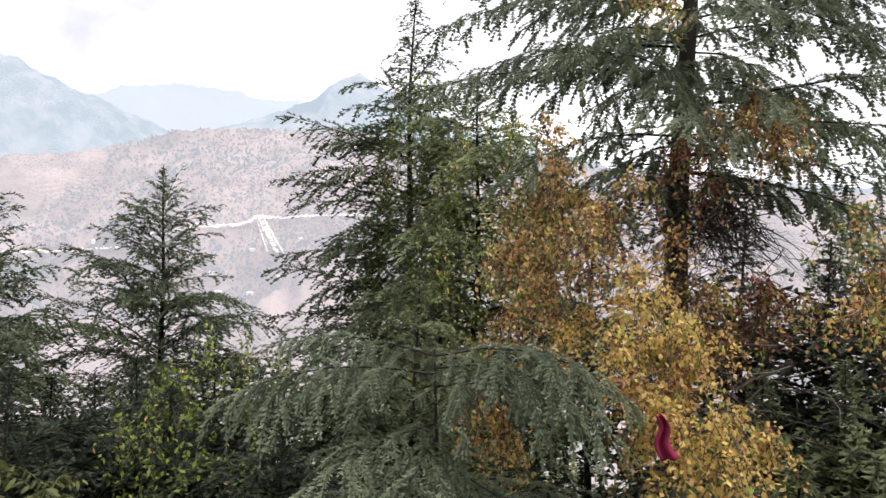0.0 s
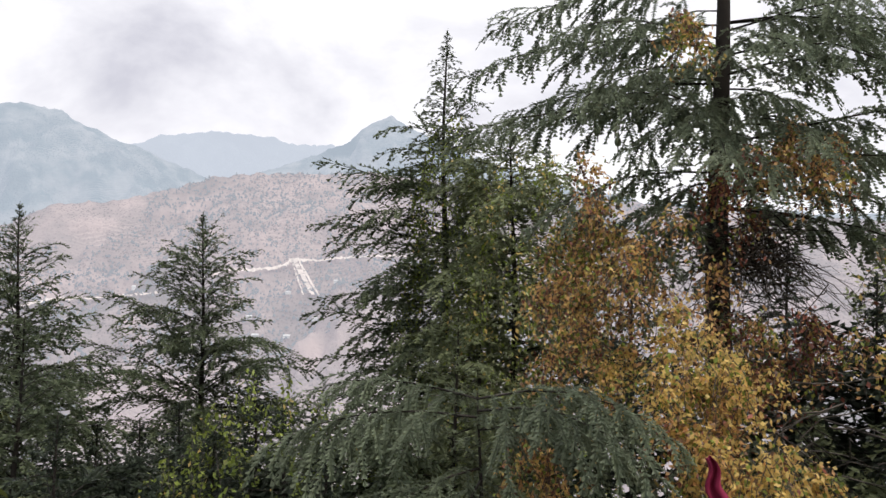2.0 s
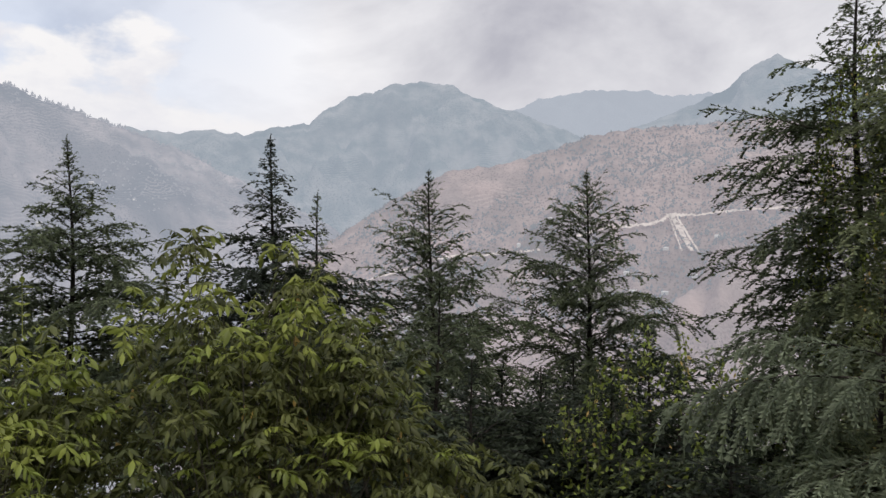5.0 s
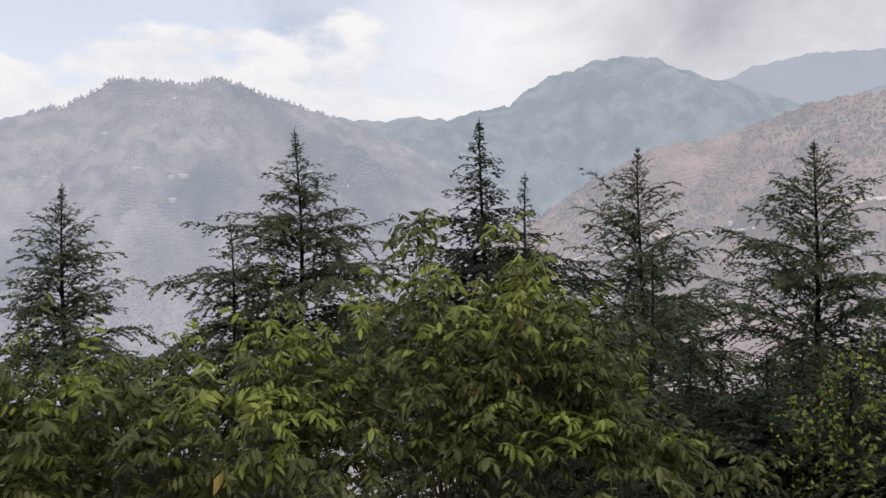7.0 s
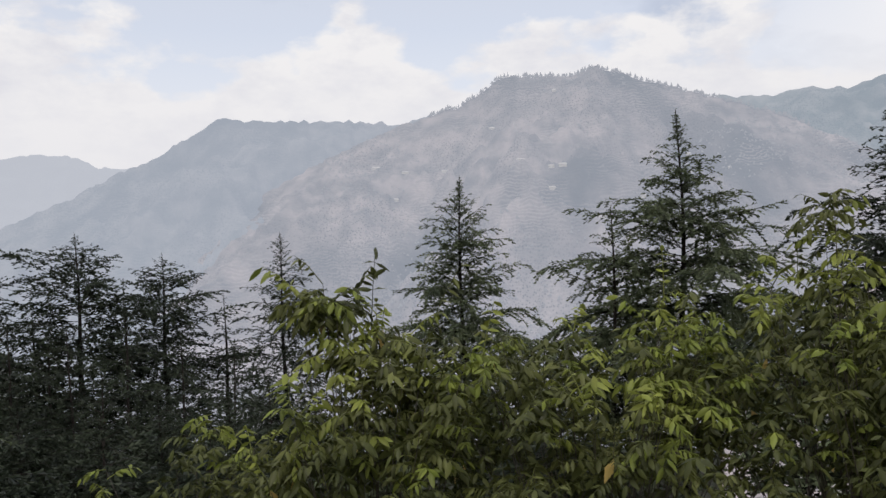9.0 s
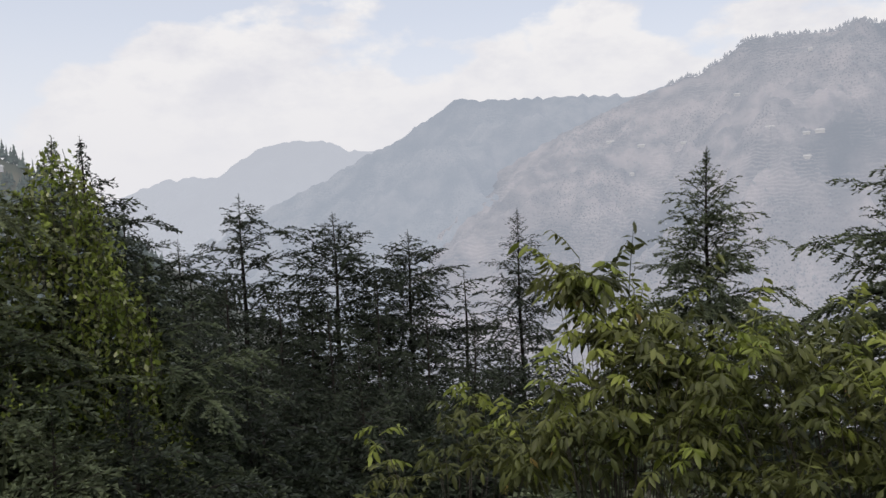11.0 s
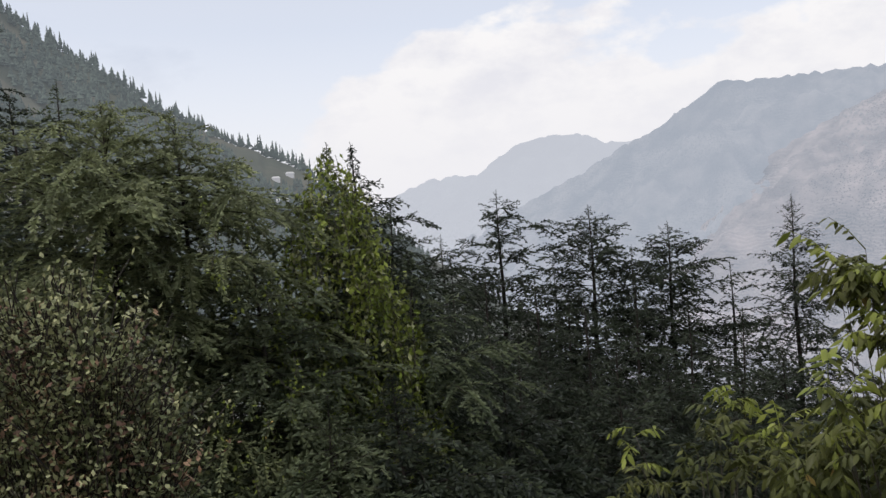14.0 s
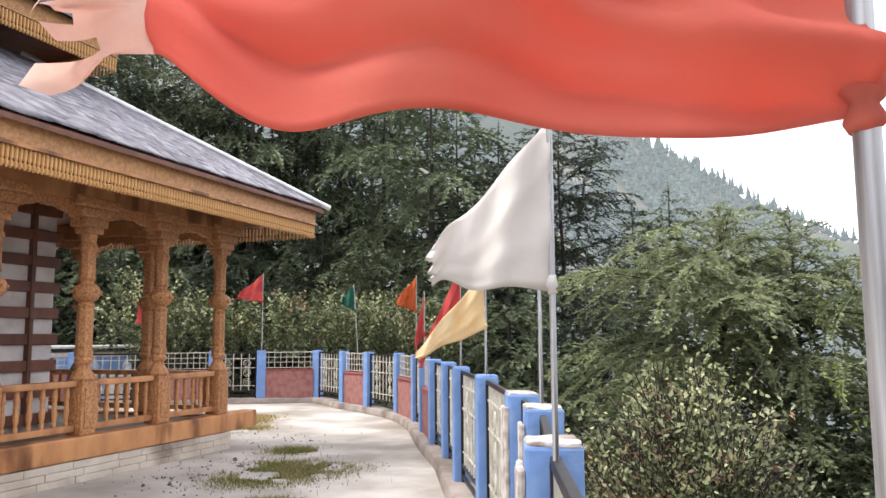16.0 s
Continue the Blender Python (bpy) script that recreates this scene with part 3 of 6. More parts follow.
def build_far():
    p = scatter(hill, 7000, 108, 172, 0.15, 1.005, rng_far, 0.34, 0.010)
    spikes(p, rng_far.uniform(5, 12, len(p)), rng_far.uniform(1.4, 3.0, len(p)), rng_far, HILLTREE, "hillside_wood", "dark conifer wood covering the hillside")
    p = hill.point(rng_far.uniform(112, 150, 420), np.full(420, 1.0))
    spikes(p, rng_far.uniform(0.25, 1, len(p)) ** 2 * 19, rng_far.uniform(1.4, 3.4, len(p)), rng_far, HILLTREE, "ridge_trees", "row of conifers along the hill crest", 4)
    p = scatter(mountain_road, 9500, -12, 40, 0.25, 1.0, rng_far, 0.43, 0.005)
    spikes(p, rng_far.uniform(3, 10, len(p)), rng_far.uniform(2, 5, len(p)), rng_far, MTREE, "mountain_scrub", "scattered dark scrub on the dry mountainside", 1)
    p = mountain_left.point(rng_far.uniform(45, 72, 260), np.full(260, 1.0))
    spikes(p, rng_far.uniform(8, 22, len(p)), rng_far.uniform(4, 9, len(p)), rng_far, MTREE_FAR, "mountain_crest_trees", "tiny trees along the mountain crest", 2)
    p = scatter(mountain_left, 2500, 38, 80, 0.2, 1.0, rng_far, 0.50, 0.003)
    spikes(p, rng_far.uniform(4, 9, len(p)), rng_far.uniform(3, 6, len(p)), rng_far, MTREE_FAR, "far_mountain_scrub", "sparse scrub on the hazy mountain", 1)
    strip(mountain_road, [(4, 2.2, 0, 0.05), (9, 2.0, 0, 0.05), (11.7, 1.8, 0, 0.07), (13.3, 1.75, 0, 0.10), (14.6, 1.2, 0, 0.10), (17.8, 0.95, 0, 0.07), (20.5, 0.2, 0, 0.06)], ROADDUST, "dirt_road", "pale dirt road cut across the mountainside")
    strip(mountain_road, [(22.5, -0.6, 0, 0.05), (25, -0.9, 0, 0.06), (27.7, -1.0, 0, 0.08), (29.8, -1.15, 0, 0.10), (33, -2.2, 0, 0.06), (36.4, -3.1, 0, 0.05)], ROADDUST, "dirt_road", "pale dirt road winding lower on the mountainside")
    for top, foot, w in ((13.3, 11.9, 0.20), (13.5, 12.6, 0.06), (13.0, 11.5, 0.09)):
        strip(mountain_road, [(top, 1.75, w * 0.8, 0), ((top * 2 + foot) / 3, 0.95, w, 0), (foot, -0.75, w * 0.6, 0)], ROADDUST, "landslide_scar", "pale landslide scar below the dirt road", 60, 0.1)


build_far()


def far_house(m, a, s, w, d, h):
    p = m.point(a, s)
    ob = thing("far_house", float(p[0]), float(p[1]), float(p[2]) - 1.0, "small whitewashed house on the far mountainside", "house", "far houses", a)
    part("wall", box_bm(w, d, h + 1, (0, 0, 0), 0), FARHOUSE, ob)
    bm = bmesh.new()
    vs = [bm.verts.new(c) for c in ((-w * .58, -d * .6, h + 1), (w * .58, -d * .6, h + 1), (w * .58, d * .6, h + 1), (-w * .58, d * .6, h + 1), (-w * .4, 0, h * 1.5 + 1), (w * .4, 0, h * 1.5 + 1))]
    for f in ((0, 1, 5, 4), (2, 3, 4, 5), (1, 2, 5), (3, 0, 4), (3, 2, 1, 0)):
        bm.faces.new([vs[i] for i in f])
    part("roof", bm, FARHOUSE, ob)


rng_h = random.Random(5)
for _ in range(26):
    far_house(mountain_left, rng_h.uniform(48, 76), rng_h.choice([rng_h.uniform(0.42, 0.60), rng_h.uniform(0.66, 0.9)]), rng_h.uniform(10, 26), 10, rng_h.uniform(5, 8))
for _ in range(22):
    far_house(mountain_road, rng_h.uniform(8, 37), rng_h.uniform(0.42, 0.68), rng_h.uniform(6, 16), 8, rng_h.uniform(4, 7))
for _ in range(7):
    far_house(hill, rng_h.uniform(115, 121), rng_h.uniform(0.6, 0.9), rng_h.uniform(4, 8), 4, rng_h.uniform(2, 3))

# ---- conifers ----


def sprays(P, ang, ln, slope, droop, rng, seg, nl):
    """Feathered twigs: each a curved spine with needle tufts to both sides and above, as one strip. Gives vertices and triangles."""
    n = len(P)
    k = np.clip(np.ceil(ln / seg).astype(int), 2, 40)
    off = np.concatenate([[0], np.cumsum(k + 1)[:-1]])
    i = np.repeat(np.arange(n), k + 1)
    j = np.arange(len(i)) - off[i]
    u = j / k[i]

    def at(i, u):
        h = ln[i] * u
        return P[i] + np.stack([np.cos(ang[i]) * h, np.sin(ang[i]) * h, slope[i] * h - droop[i] * h * u], -1)

    spine = at(i, u)
    keep = j < k[i]
    i, j, lo = i[keep], j[keep], np.nonzero(keep)[0]
    A, B = spine[lo], spine[lo + 1]
    T = unit(B - A)
    ref = np.where(np.abs(T[:, 2:]) > 0.93, np.array([1.0, 0, 0]), np.array([0, 0, 1.0]))
    S = unit(np.cross(T, ref))
    U = np.cross(S, T)
    size = (np.minimum(nl, 0.010 + 0.32 * ln[i]) * rng.uniform(0.7, 1.3, len(i)) * (1.05 - 0.3 * j / k[i]))[:, None]
    M = (A + B) * 0.5
    lift = rng.uniform(-0.15, 0.6, (len(i), 2))
    left = M + size * (S + T * 0.8 + U * lift[:, :1])
    right = M + size * (-S + T * 0.8 + U * lift[:, 1:])
    top = M + size * (U * 0.75 + T * 0.7 + S * rng.uniform(-0.5, 0.5, (len(i), 1)))
    tips = np.stack([left, right, top], 1).reshape(-1, 3) + rng.randn(len(i) * 3, 3) * nl * 0.12
    base = len(spine) + np.arange(len(i)) * 3
    odd = j % 2 == 1
    F = np.concatenate([np.stack([lo, lo + 1, base], -1), np.stack([lo, lo + 1, base + 1], -1), np.stack([lo, lo + 1, base + 2], -1)[odd]])
    return np.concatenate([spine, tips]), F


def conifer_parts(seed, H, profile, limbs, droop=0.36, rise=(45, 5), first=0.15, grain=1.7, spread=0.9, trunk=0.011, lean=(0, 0), arms=(), wob=0.25, weep=0.5, dense=1.2, bare=0.06):
    """Arrays of a cedar: trunk and limb tubes, and feathered needle sprays. profile: (height share, limb length) pairs. arms: extra limbs (height, bearing, length, rise, droop)."""
    rng = np.random.RandomState(seed)
    limbs = int(limbs * 1.75)
    f = first + (1 - first) * (1 - (1 - (np.arange(limbs) + rng.rand(limbs) * 0.9) / limbs) ** 1.2)
    f = np.clip(f + 0.3 / H * np.sin(f * H * 5.5) * (1 - f), first, 1.0)
    f = np.where(f > 0.992, 0.99 - rng.rand(limbs) * 0.10, f)
    z0 = f * H
    phi = np.arange(limbs) * 2.4 + rng.randn(limbs) * 0.35
    L = np.interp(f, [a for a, b in profile], [b for a, b in profile]) * rng.uniform(0.45, 1.25, limbs) * np.clip(0.12 + (1 - f) * H / 1.5, 0, 1)
    tip = np.clip((f - first) / (1 - first), 0, 1)
    e0 = np.radians(np.clip(rise[1] + 3 + (rise[0] - rise[1]) * tip ** 2.2 + rng.randn(limbs) * 7, -35, 66))
    dr = droop * rng.uniform(0.6, 1.3, limbs)
    for (az, bearing, ln, r, d) in arms:
        z0, phi, L, e0, dr = np.append(z0, az), np.append(phi, radians(bearing + 90)), np.append(L, ln), np.append(e0, radians(r)), np.append(dr, d)
    n = len(z0)
    bend = rng.randn(n) * wob

    def trunk_xy(z):
        q = np.clip(z / H, 0, 1)
        return np.stack([lean[0] * q ** 3 + 0.05 * np.sin(z * 0.9 + seed), lean[1] * q ** 3 + 0.05 * np.sin(z * 0.7 + 2 * seed)], -1)

    def limb(i, s):
        a = phi[i] + bend[i] * s
        r = L[i] * s
        b = trunk_xy(z0[i])
        return np.stack([b[..., 0] + np.cos(a) * r, b[..., 1] + np.sin(a) * r, z0[i] + L[i] * (np.tan(e0[i]) * s - dr[i] * s ** 2.6)], -1)

    # tubes
    zs = np.linspace(0, H, 24)
    tp = np.concatenate([trunk_xy(zs), zs[:, None], (trunk * H * (1 - zs / H) ** 0.9 + 0.007)[:, None]], 1)[None]
    s = np.linspace(0, 1, 5)
    I = np.repeat(np.arange(n)[:, None], 5, 1)
    S = np.repeat(s[None], n, 0)
    lp = np.concatenate([limb(I, S), ((0.005 + 0.0045 * L)[:, None] * (1 - 0.85 * S))[..., None]], -1)
    # twigs in flat sprays to both sides of each limb
    m = np.maximum(4, (L / (0.066 * grain) * dense).astype(int))
    bi = np.repeat(np.arange(n), m)
    k = np.arange(len(bi)) - np.repeat(np.cumsum(m) - m, m)
    bs = bare + (1 - bare) * (k + rng.rand(len(bi))) / m[bi]
    ba = phi[bi] + bend[bi] * bs + np.where(k % 2, 1.0, -1.0) * np.radians(rng.uniform(26, 62, len(bi)) * np.interp(bs, [0.8, 1.0], [1, 0.35]) * np.where(k % 5 == 4, 0.2, 1.0))
    bl = (spread * 0.46 * L[bi] * (1 - bs) ** 0.8 + 0.07 + 0.03 * L[bi]) * rng.uniform(0.45, 1.15, len(bi)) * np.interp(bs, [bare, bare + 0.2], [0.6, 1])
    bl = np.clip(bl, 0.05, 1.4)
    slope = (np.tan(e0[bi]) - 2.6 * dr[bi] * bs ** 1.6) * 0.6 + rng.randn(len(bi)) * 0.24
    P, bd = limb(bi, bs), weep * rng.uniform(0.3, 1.1, len(bi))
    sets = [(P, ba, bl, slope, bd)]
    if grain < 1.2:
        # close trees: smaller twigs branch off the twigs
        c = np.maximum(1, (bl / 0.065).astype(int))
        ci = np.repeat(np.arange(len(bi)), c)
        q = rng.uniform(0.12, 0.97, len(ci))
        h = bl[ci] * q
        Q = P[ci] + np.stack([np.cos(ba[ci]) * h, np.sin(ba[ci]) * h, slope[ci] * h - bd[ci] * h * q], -1)
        ca = ba[ci] + np.where(rng.rand(len(ci)) > 0.5, 1.0, -1.0) * np.radians(rng.uniform(24, 48, len(ci)))
        cl = (0.36 * bl[ci] * (1 - q) + 0.085) * rng.uniform(0.5, 1.2, len(ci))
        sets.append((Q, ca, cl, slope[ci] - 2 * bd[ci] * q * 0.8, weep * rng.uniform(0.4, 1.3, len(ci))))
    # the limb's own outer end, and tufts up the leader
    e = np.arange(n)
    o = limb(e, np.full(n, 0.97))
    sets.append((o, phi + bend, 0.05 + 0.04 * L, np.tan(e0) - 2.6 * dr, np.full(n, 0.6)))
    z = H - 0.8 * np.linspace(0, 1, 13) ** 1.1
    sets.append((np.concatenate([trunk_xy(z), z[:, None]], 1), np.arange(13) * 2.4, 0.03 + 0.10 * np.linspace(0, 1, 13), np.full(13, 1.1), np.zeros(13)))
    cat = [np.concatenate([q[r] for q in sets]) for r in range(5)]
    V, F = sprays(*cat, rng, (0.048 if grain > 1.2 else 0.034) * grain, (0.052 if grain > 1.2 else 0.040) * grain ** 0.85)
    return tubes(tp, 9), tubes(lp, 3), V, F


def conifer(name, label, az, dist, top_el, seed, profile, limbs, mat=None, group="deodars on the slope", base=None, turn=0.0, **kw):
    """One cedar standing on the slope, with its tip at a given height above the eye."""
    x, y, _ = polar(az, dist)
    zg = float(ground_z(x, y)) - 0.3 if base is None else base
    H = 1.55 + dist * math.tan(radians(top_el + tilt(az))) - zg
    prof = [(1 - d / H, r * (1.22 if d > 1 else 0.85)) for d, r in profile][::-1]
    arms = [(H - a[0], *a[1:]) for a in kw.pop("arms", ())]
    first = max(0.04, 1 - kw.pop("depth", H) / H)
    t, l, V, F = conifer_parts(seed, H, prof, limbs, arms=arms, first=first, **kw)
    ob = thing(name, x, y, zg, label, "tree", group)
    place("trunk", raw_mesh("trunk", *t), BARK, ob, "dark grey-brown bark", True)
    place("branchwork", raw_mesh("branchwork", *l), BARK, ob)
    place("crown", raw_mesh("crown", V, F), mat or NEEDLE, ob)
    return ob, H, zg


YOUNG = "young deodar cedar with drooping branch tips on the slope"

# profile: (metres below the tip, limb length)
conifer("deodar_tree", "slender young deodar with a straight leader", 18.74, 24, 5.1, 11, [(0, .1), (0.6, .45), (1.5, .9), (3, 1.7), (5, 2.6), (8, 3.4), (16, 4)], 120, rise=(58, 8), depth=10.5)
conifer("deodar_tree", "young deodar with a ragged bent crown", 29.9, 22, 5.2, 12, [(0, .15), (0.7, .55), (1.6, .8), (2.6, 1.3), (4, 2.2), (6, 3.0), (14, 4)], 105, rise=(58, 10), depth=9.5, mat=NEEDLE, lean=(-0.15, 0), arms=[(2.6, 120, 1.5, 42, 0.0)])
conifer("deodar_tree", "dark dense deodar with a narrow top", 41.25, 17, 7.55, 13, [(0, .12), (0.5, .35), (1.2, .55), (2.0, .75), (2.6, 1.1), (3.4, 1.9), (5, 2.4), (14, 3.4)], 125, rise=(30, 0), droop=0.25, depth=7.5, mat=NEEDLE_SHADED, arms=[(2.3, 131, 1.9, 12, 0.25), (3.2, -60, 2.2, 5, 0.15)])
conifer("deodar_tree", "slim small deodar beside a larger one", 38.0, 18, 3.6, 14, [(0, .1), (0.8, .45), (2, .8), (8, 1.6)], 60, rise=(40, 8), depth=8, mat=NEEDLE)
conifer("deodar_tree", "broad deodar with a bent leaning tip", 54.5, 21, 7.05, 15, [(0, .15), (0.6, .3), (1.5, .6), (1.9, .95), (2.6, 1.25), (3.3, 2.0), (5, 3.0), (15, 4)], 115, rise=(45, 8), depth=8, mat=NEEDLE, lean=(-0.05, 0.0), arms=[(3.2, 145, 2.9, 20, 0.10), (3.2, -40, 2.4, 22, 0.08)])
conifer("deodar_tree", "small deodar in the shade of a broad one", 59.3, 19.5, 0.6, 16, [(0, .2), (0.8, .6), (2, 1.2), (8, 2)], 60, rise=(40, 8), depth=8)
conifer("deodar_tree", "neat conical deodar with layered branches", 70.0, 22.5, 3.1, 17, [(0, .1), (0.6, .4), (1.5, .8), (2.6, 1.25), (3.8, 1.75), (5, 2.0), (7, 2.3), (15, 3.4)], 135, rise=(55, 6), depth=8.5, mat=NEEDLE)
conifer("deodar_tree", "tall slim deodar overgrown with green creeper", 1.46, 19, 18.3, 18, [(0, .15), (1.0, .55), (2.0, .7), (2.4, 1.0), (4, 1.7), (6, 2.3), (8, 2.6), (16, 3)], 135, rise=(35, 5), depth=13, arms=[(2.4, -90, 1.2, 50, 0.1), (4.2, 100, 3.1, 20, 0.12), (5.3, 95, 3.2, 14, 0.1), (6.6, 92, 3.2, 8, 0.15), (7.8, 90, 3.3, 0, 0.1)])
conifer("deodar_tree", "dark deodar behind a creeper-clad one", -3.6, 17, 12.5, 19, [(0, .4), (1.5, 1.4), (4, 2.3), (12, 3)], 125, rise=(20, 0), depth=10, mat=NEEDLE_OLIVE)
conifer("deodar_tree", "deodar rising behind the dark thicket", 29.5, 14, -2.2, 20, [(0, .15), (1, .8), (2.5, 1.5), (8, 2.4)], 80, rise=(40, 5), depth=7)

conifer("deodar_tree", "well-grown conical deodar below the terrace", 83.0, 50, -0.45, 39, [(0, .2), (2, .9), (5, 2.2), (9, 3.5), (14, 5), (24, 6)], 110, rise=(50, 5), depth=17, mat=NEEDLE_SHADED, grain=2.8, dense=1.0, group="tall deodars below the terrace")
# the gloom under the tall trees comes from the darker needle colour
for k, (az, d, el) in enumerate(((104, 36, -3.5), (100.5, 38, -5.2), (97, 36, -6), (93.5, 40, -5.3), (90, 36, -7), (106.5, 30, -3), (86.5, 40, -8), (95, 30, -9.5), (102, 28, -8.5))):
    conifer("deodar_tree", "shadowy deodar in the wood below the terrace", az, d, el, 140 + k, [(0, .2), (2, 1.3), (5, 2.5), (12, 3.4)], 50, rise=(35, 0), depth=13, mat=NEEDLE_SHADED, grain=3.9, dense=1.0, group="tall deodars below the terrace")
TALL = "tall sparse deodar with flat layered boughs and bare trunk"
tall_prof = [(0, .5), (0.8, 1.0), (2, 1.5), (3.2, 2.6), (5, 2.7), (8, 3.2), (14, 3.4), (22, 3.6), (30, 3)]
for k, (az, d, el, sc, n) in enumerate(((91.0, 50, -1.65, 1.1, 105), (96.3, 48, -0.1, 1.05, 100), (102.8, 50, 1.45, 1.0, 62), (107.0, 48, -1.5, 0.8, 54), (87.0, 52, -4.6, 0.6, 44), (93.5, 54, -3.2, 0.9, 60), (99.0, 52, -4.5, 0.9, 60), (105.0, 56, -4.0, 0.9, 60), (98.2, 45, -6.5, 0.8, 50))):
    conifer("deodar_tree", TALL, az, d, el, 40 + k, [(a, b * sc * 1.1) for a, b in tall_prof], int(n * 1.0), mat=NEEDLE_SHADED, rise=(24, -4), droop=0.10, grain=3.9, spread=1.5, dense=1.5, depth=26, weep=0.45, trunk=0.015, group="tall deodars below the terrace")

conifer("deodar_tree", "deodar draped from top to foot in leafy creeper", 114.6, 15, 5.5, 60, [(0, .15), (0.6, .5), (1.5, .85), (3, 1.2), (5, 1.55), (12, 2.2)], 120, rise=(25, 0), depth=10, mat=NEEDLE)
conifer("deodar_tree", "second leader of the creeper-clad deodar", 113.0, 16, 5.4, 61, [(0, .1), (0.5, .4), (1.2, 1.0), (3, 1.6), (10, 2.4)], 90, rise=(25, 0), depth=8, mat=NEEDLE_SHADED)
conifer("deodar_tree", "low deodar among taller ones", 109.5, 15, -2.5, 62, [(0, .2), (1, .9), (2.5, 1.7), (8, 2.6)], 70, rise=(35, 5), depth=6, mat=NEEDLE)
conifer("deodar_tree", "dark deodar seen behind others", 110.5, 22, 1.2, 63, [(0, .3), (1, 1.2), (3, 2.4), (10, 3)], 80, rise=(30, 5), depth=10, mat=NEEDLE_SHADED, grain=1.4)
conifer("deodar_tree", "broad bushy deodar with weeping yellow-green shoots", 129.0, 13, 8.8, 64, [(0, 1.0), (0.5, 1.7), (1.2, 2.0), (3.5, 2.4), (6, 2.8), (12, 3)], 74, rise=(40, 0), grain=1.28, depth=9, mat=NEEDLE_OLIVE, droop=0.5, weep=0.5, spread=1.0, dense=1.2)
conifer("deodar_tree", "broad weeping deodar with olive shoots", 124.5, 13.5, 7.8, 65, [(0, .8), (0.6, 1.4), (1.5, 1.9), (3.5, 2.3), (6, 2.8), (12, 3)], 72, rise=(35, 0), grain=1.28, depth=9, mat=NEEDLE_OLIVE, droop=0.5, weep=0.5, spread=1.0, dense=1.2, arms=[(0.3, -65, 1.1, 30, 0.3)])
conifer("deodar_tree", "deodar beneath the weeping ones", 120.0, 12, -1.5, 66, [(0, .3), (1, 1.3), (3, 2.2), (8, 3)], 80, rise=(30, 0), depth=7, mat=NEEDLE)
conifer("deodar_tree", "tall dark deodar with flat spreading top", 139.6, 30, 15.8, 67, [(0, .8), (1, 2.0), (3, 2.8), (6, 3.4), (12, 4), (20, 3)], 75, rise=(15, -4), droop=0.12, grain=1.9, spread=0.9, depth=16, mat=NEEDLE_SHADED, base=-4, group="forest deodars")
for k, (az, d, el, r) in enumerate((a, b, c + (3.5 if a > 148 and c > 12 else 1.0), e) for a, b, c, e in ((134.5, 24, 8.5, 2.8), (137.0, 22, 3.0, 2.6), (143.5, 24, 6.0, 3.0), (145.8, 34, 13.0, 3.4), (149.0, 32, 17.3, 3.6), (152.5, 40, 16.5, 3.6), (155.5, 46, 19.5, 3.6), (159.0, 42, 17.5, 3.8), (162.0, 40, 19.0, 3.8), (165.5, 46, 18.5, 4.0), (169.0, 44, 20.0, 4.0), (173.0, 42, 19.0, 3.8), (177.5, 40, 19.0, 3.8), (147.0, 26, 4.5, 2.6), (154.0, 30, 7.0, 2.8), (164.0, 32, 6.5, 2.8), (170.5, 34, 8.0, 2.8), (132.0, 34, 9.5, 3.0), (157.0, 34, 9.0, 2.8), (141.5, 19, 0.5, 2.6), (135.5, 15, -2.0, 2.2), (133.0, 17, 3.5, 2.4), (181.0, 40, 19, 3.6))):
    conifer("deodar_tree", ("dark forest deodar with tiered drooping boughs" if k % 3 else "tall shadowy deodar of the forest behind the terrace"), az, d, el, 80 + k, [(0, .3), (1.5, r * .45), (4, r * .95), (8, r * 1.3), (30, r * 1.4)], 34 + (k * 7) % 14, rise=(25, -8), droop=0.35, grain=3.8, spread=1.4, dense=1.35, depth=16, weep=0.6, mat=(NEEDLE if k % 3 else NEEDLE_SHADED), base=float(min(ground_z(*polar(az, d)[:2]), 0)) - 1.5, group="forest deodars", trunk=0.013)

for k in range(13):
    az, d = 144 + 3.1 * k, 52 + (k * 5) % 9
    conifer("deodar_tree", "distant dark deodar of the forest behind the terrace", az, d, 15.5 + (k * 37 % 11) * 0.45, 160 + k, [(0, .3), (2, 1.6), (5, 3.0), (10, 4.4), (30, 5)], 34, rise=(25, -8), droop=0.35, grain=5.6, spread=1.4, dense=1.5, depth=20, mat=NEEDLE_SHADED, base=float(min(ground_z(*polar(az, d)[:2]), 0)) - 1.5, group="forest deodars", trunk=0.013)

# ---- broad leaves ----


def leaf_blades(P, D, rng, length, width, fold=0.25):
    """Small folded leaves at P pointing along D: four vertices, two triangles each."""
    n = len(P)
    side = unit(np.cross(D, unit(rng.randn(n, 3) * 0.6 + np.array([0, 0, 1.0]))))
    up = np.cross(side, D)
    l = length * rng.uniform(0.6, 1.25, (n, 1))
    w = width * rng.uniform(0.7, 1.2, (n, 1))
    mid = P + D * l * 0.45 + up * l * fold * 0.3
    V = np.stack([P, mid - side * w * 0.5 - up * w * fold, P + D * l - up * l * 0.1, mid + side * w * 0.5 - up * w * fold], 1).reshape(-1, 3)
    i = np.arange(n)[:, None] * 4
    F = np.stack([i + [0, 1, 2], i + [0, 2, 3]], 1).reshape(-1, 3)
    return V, F


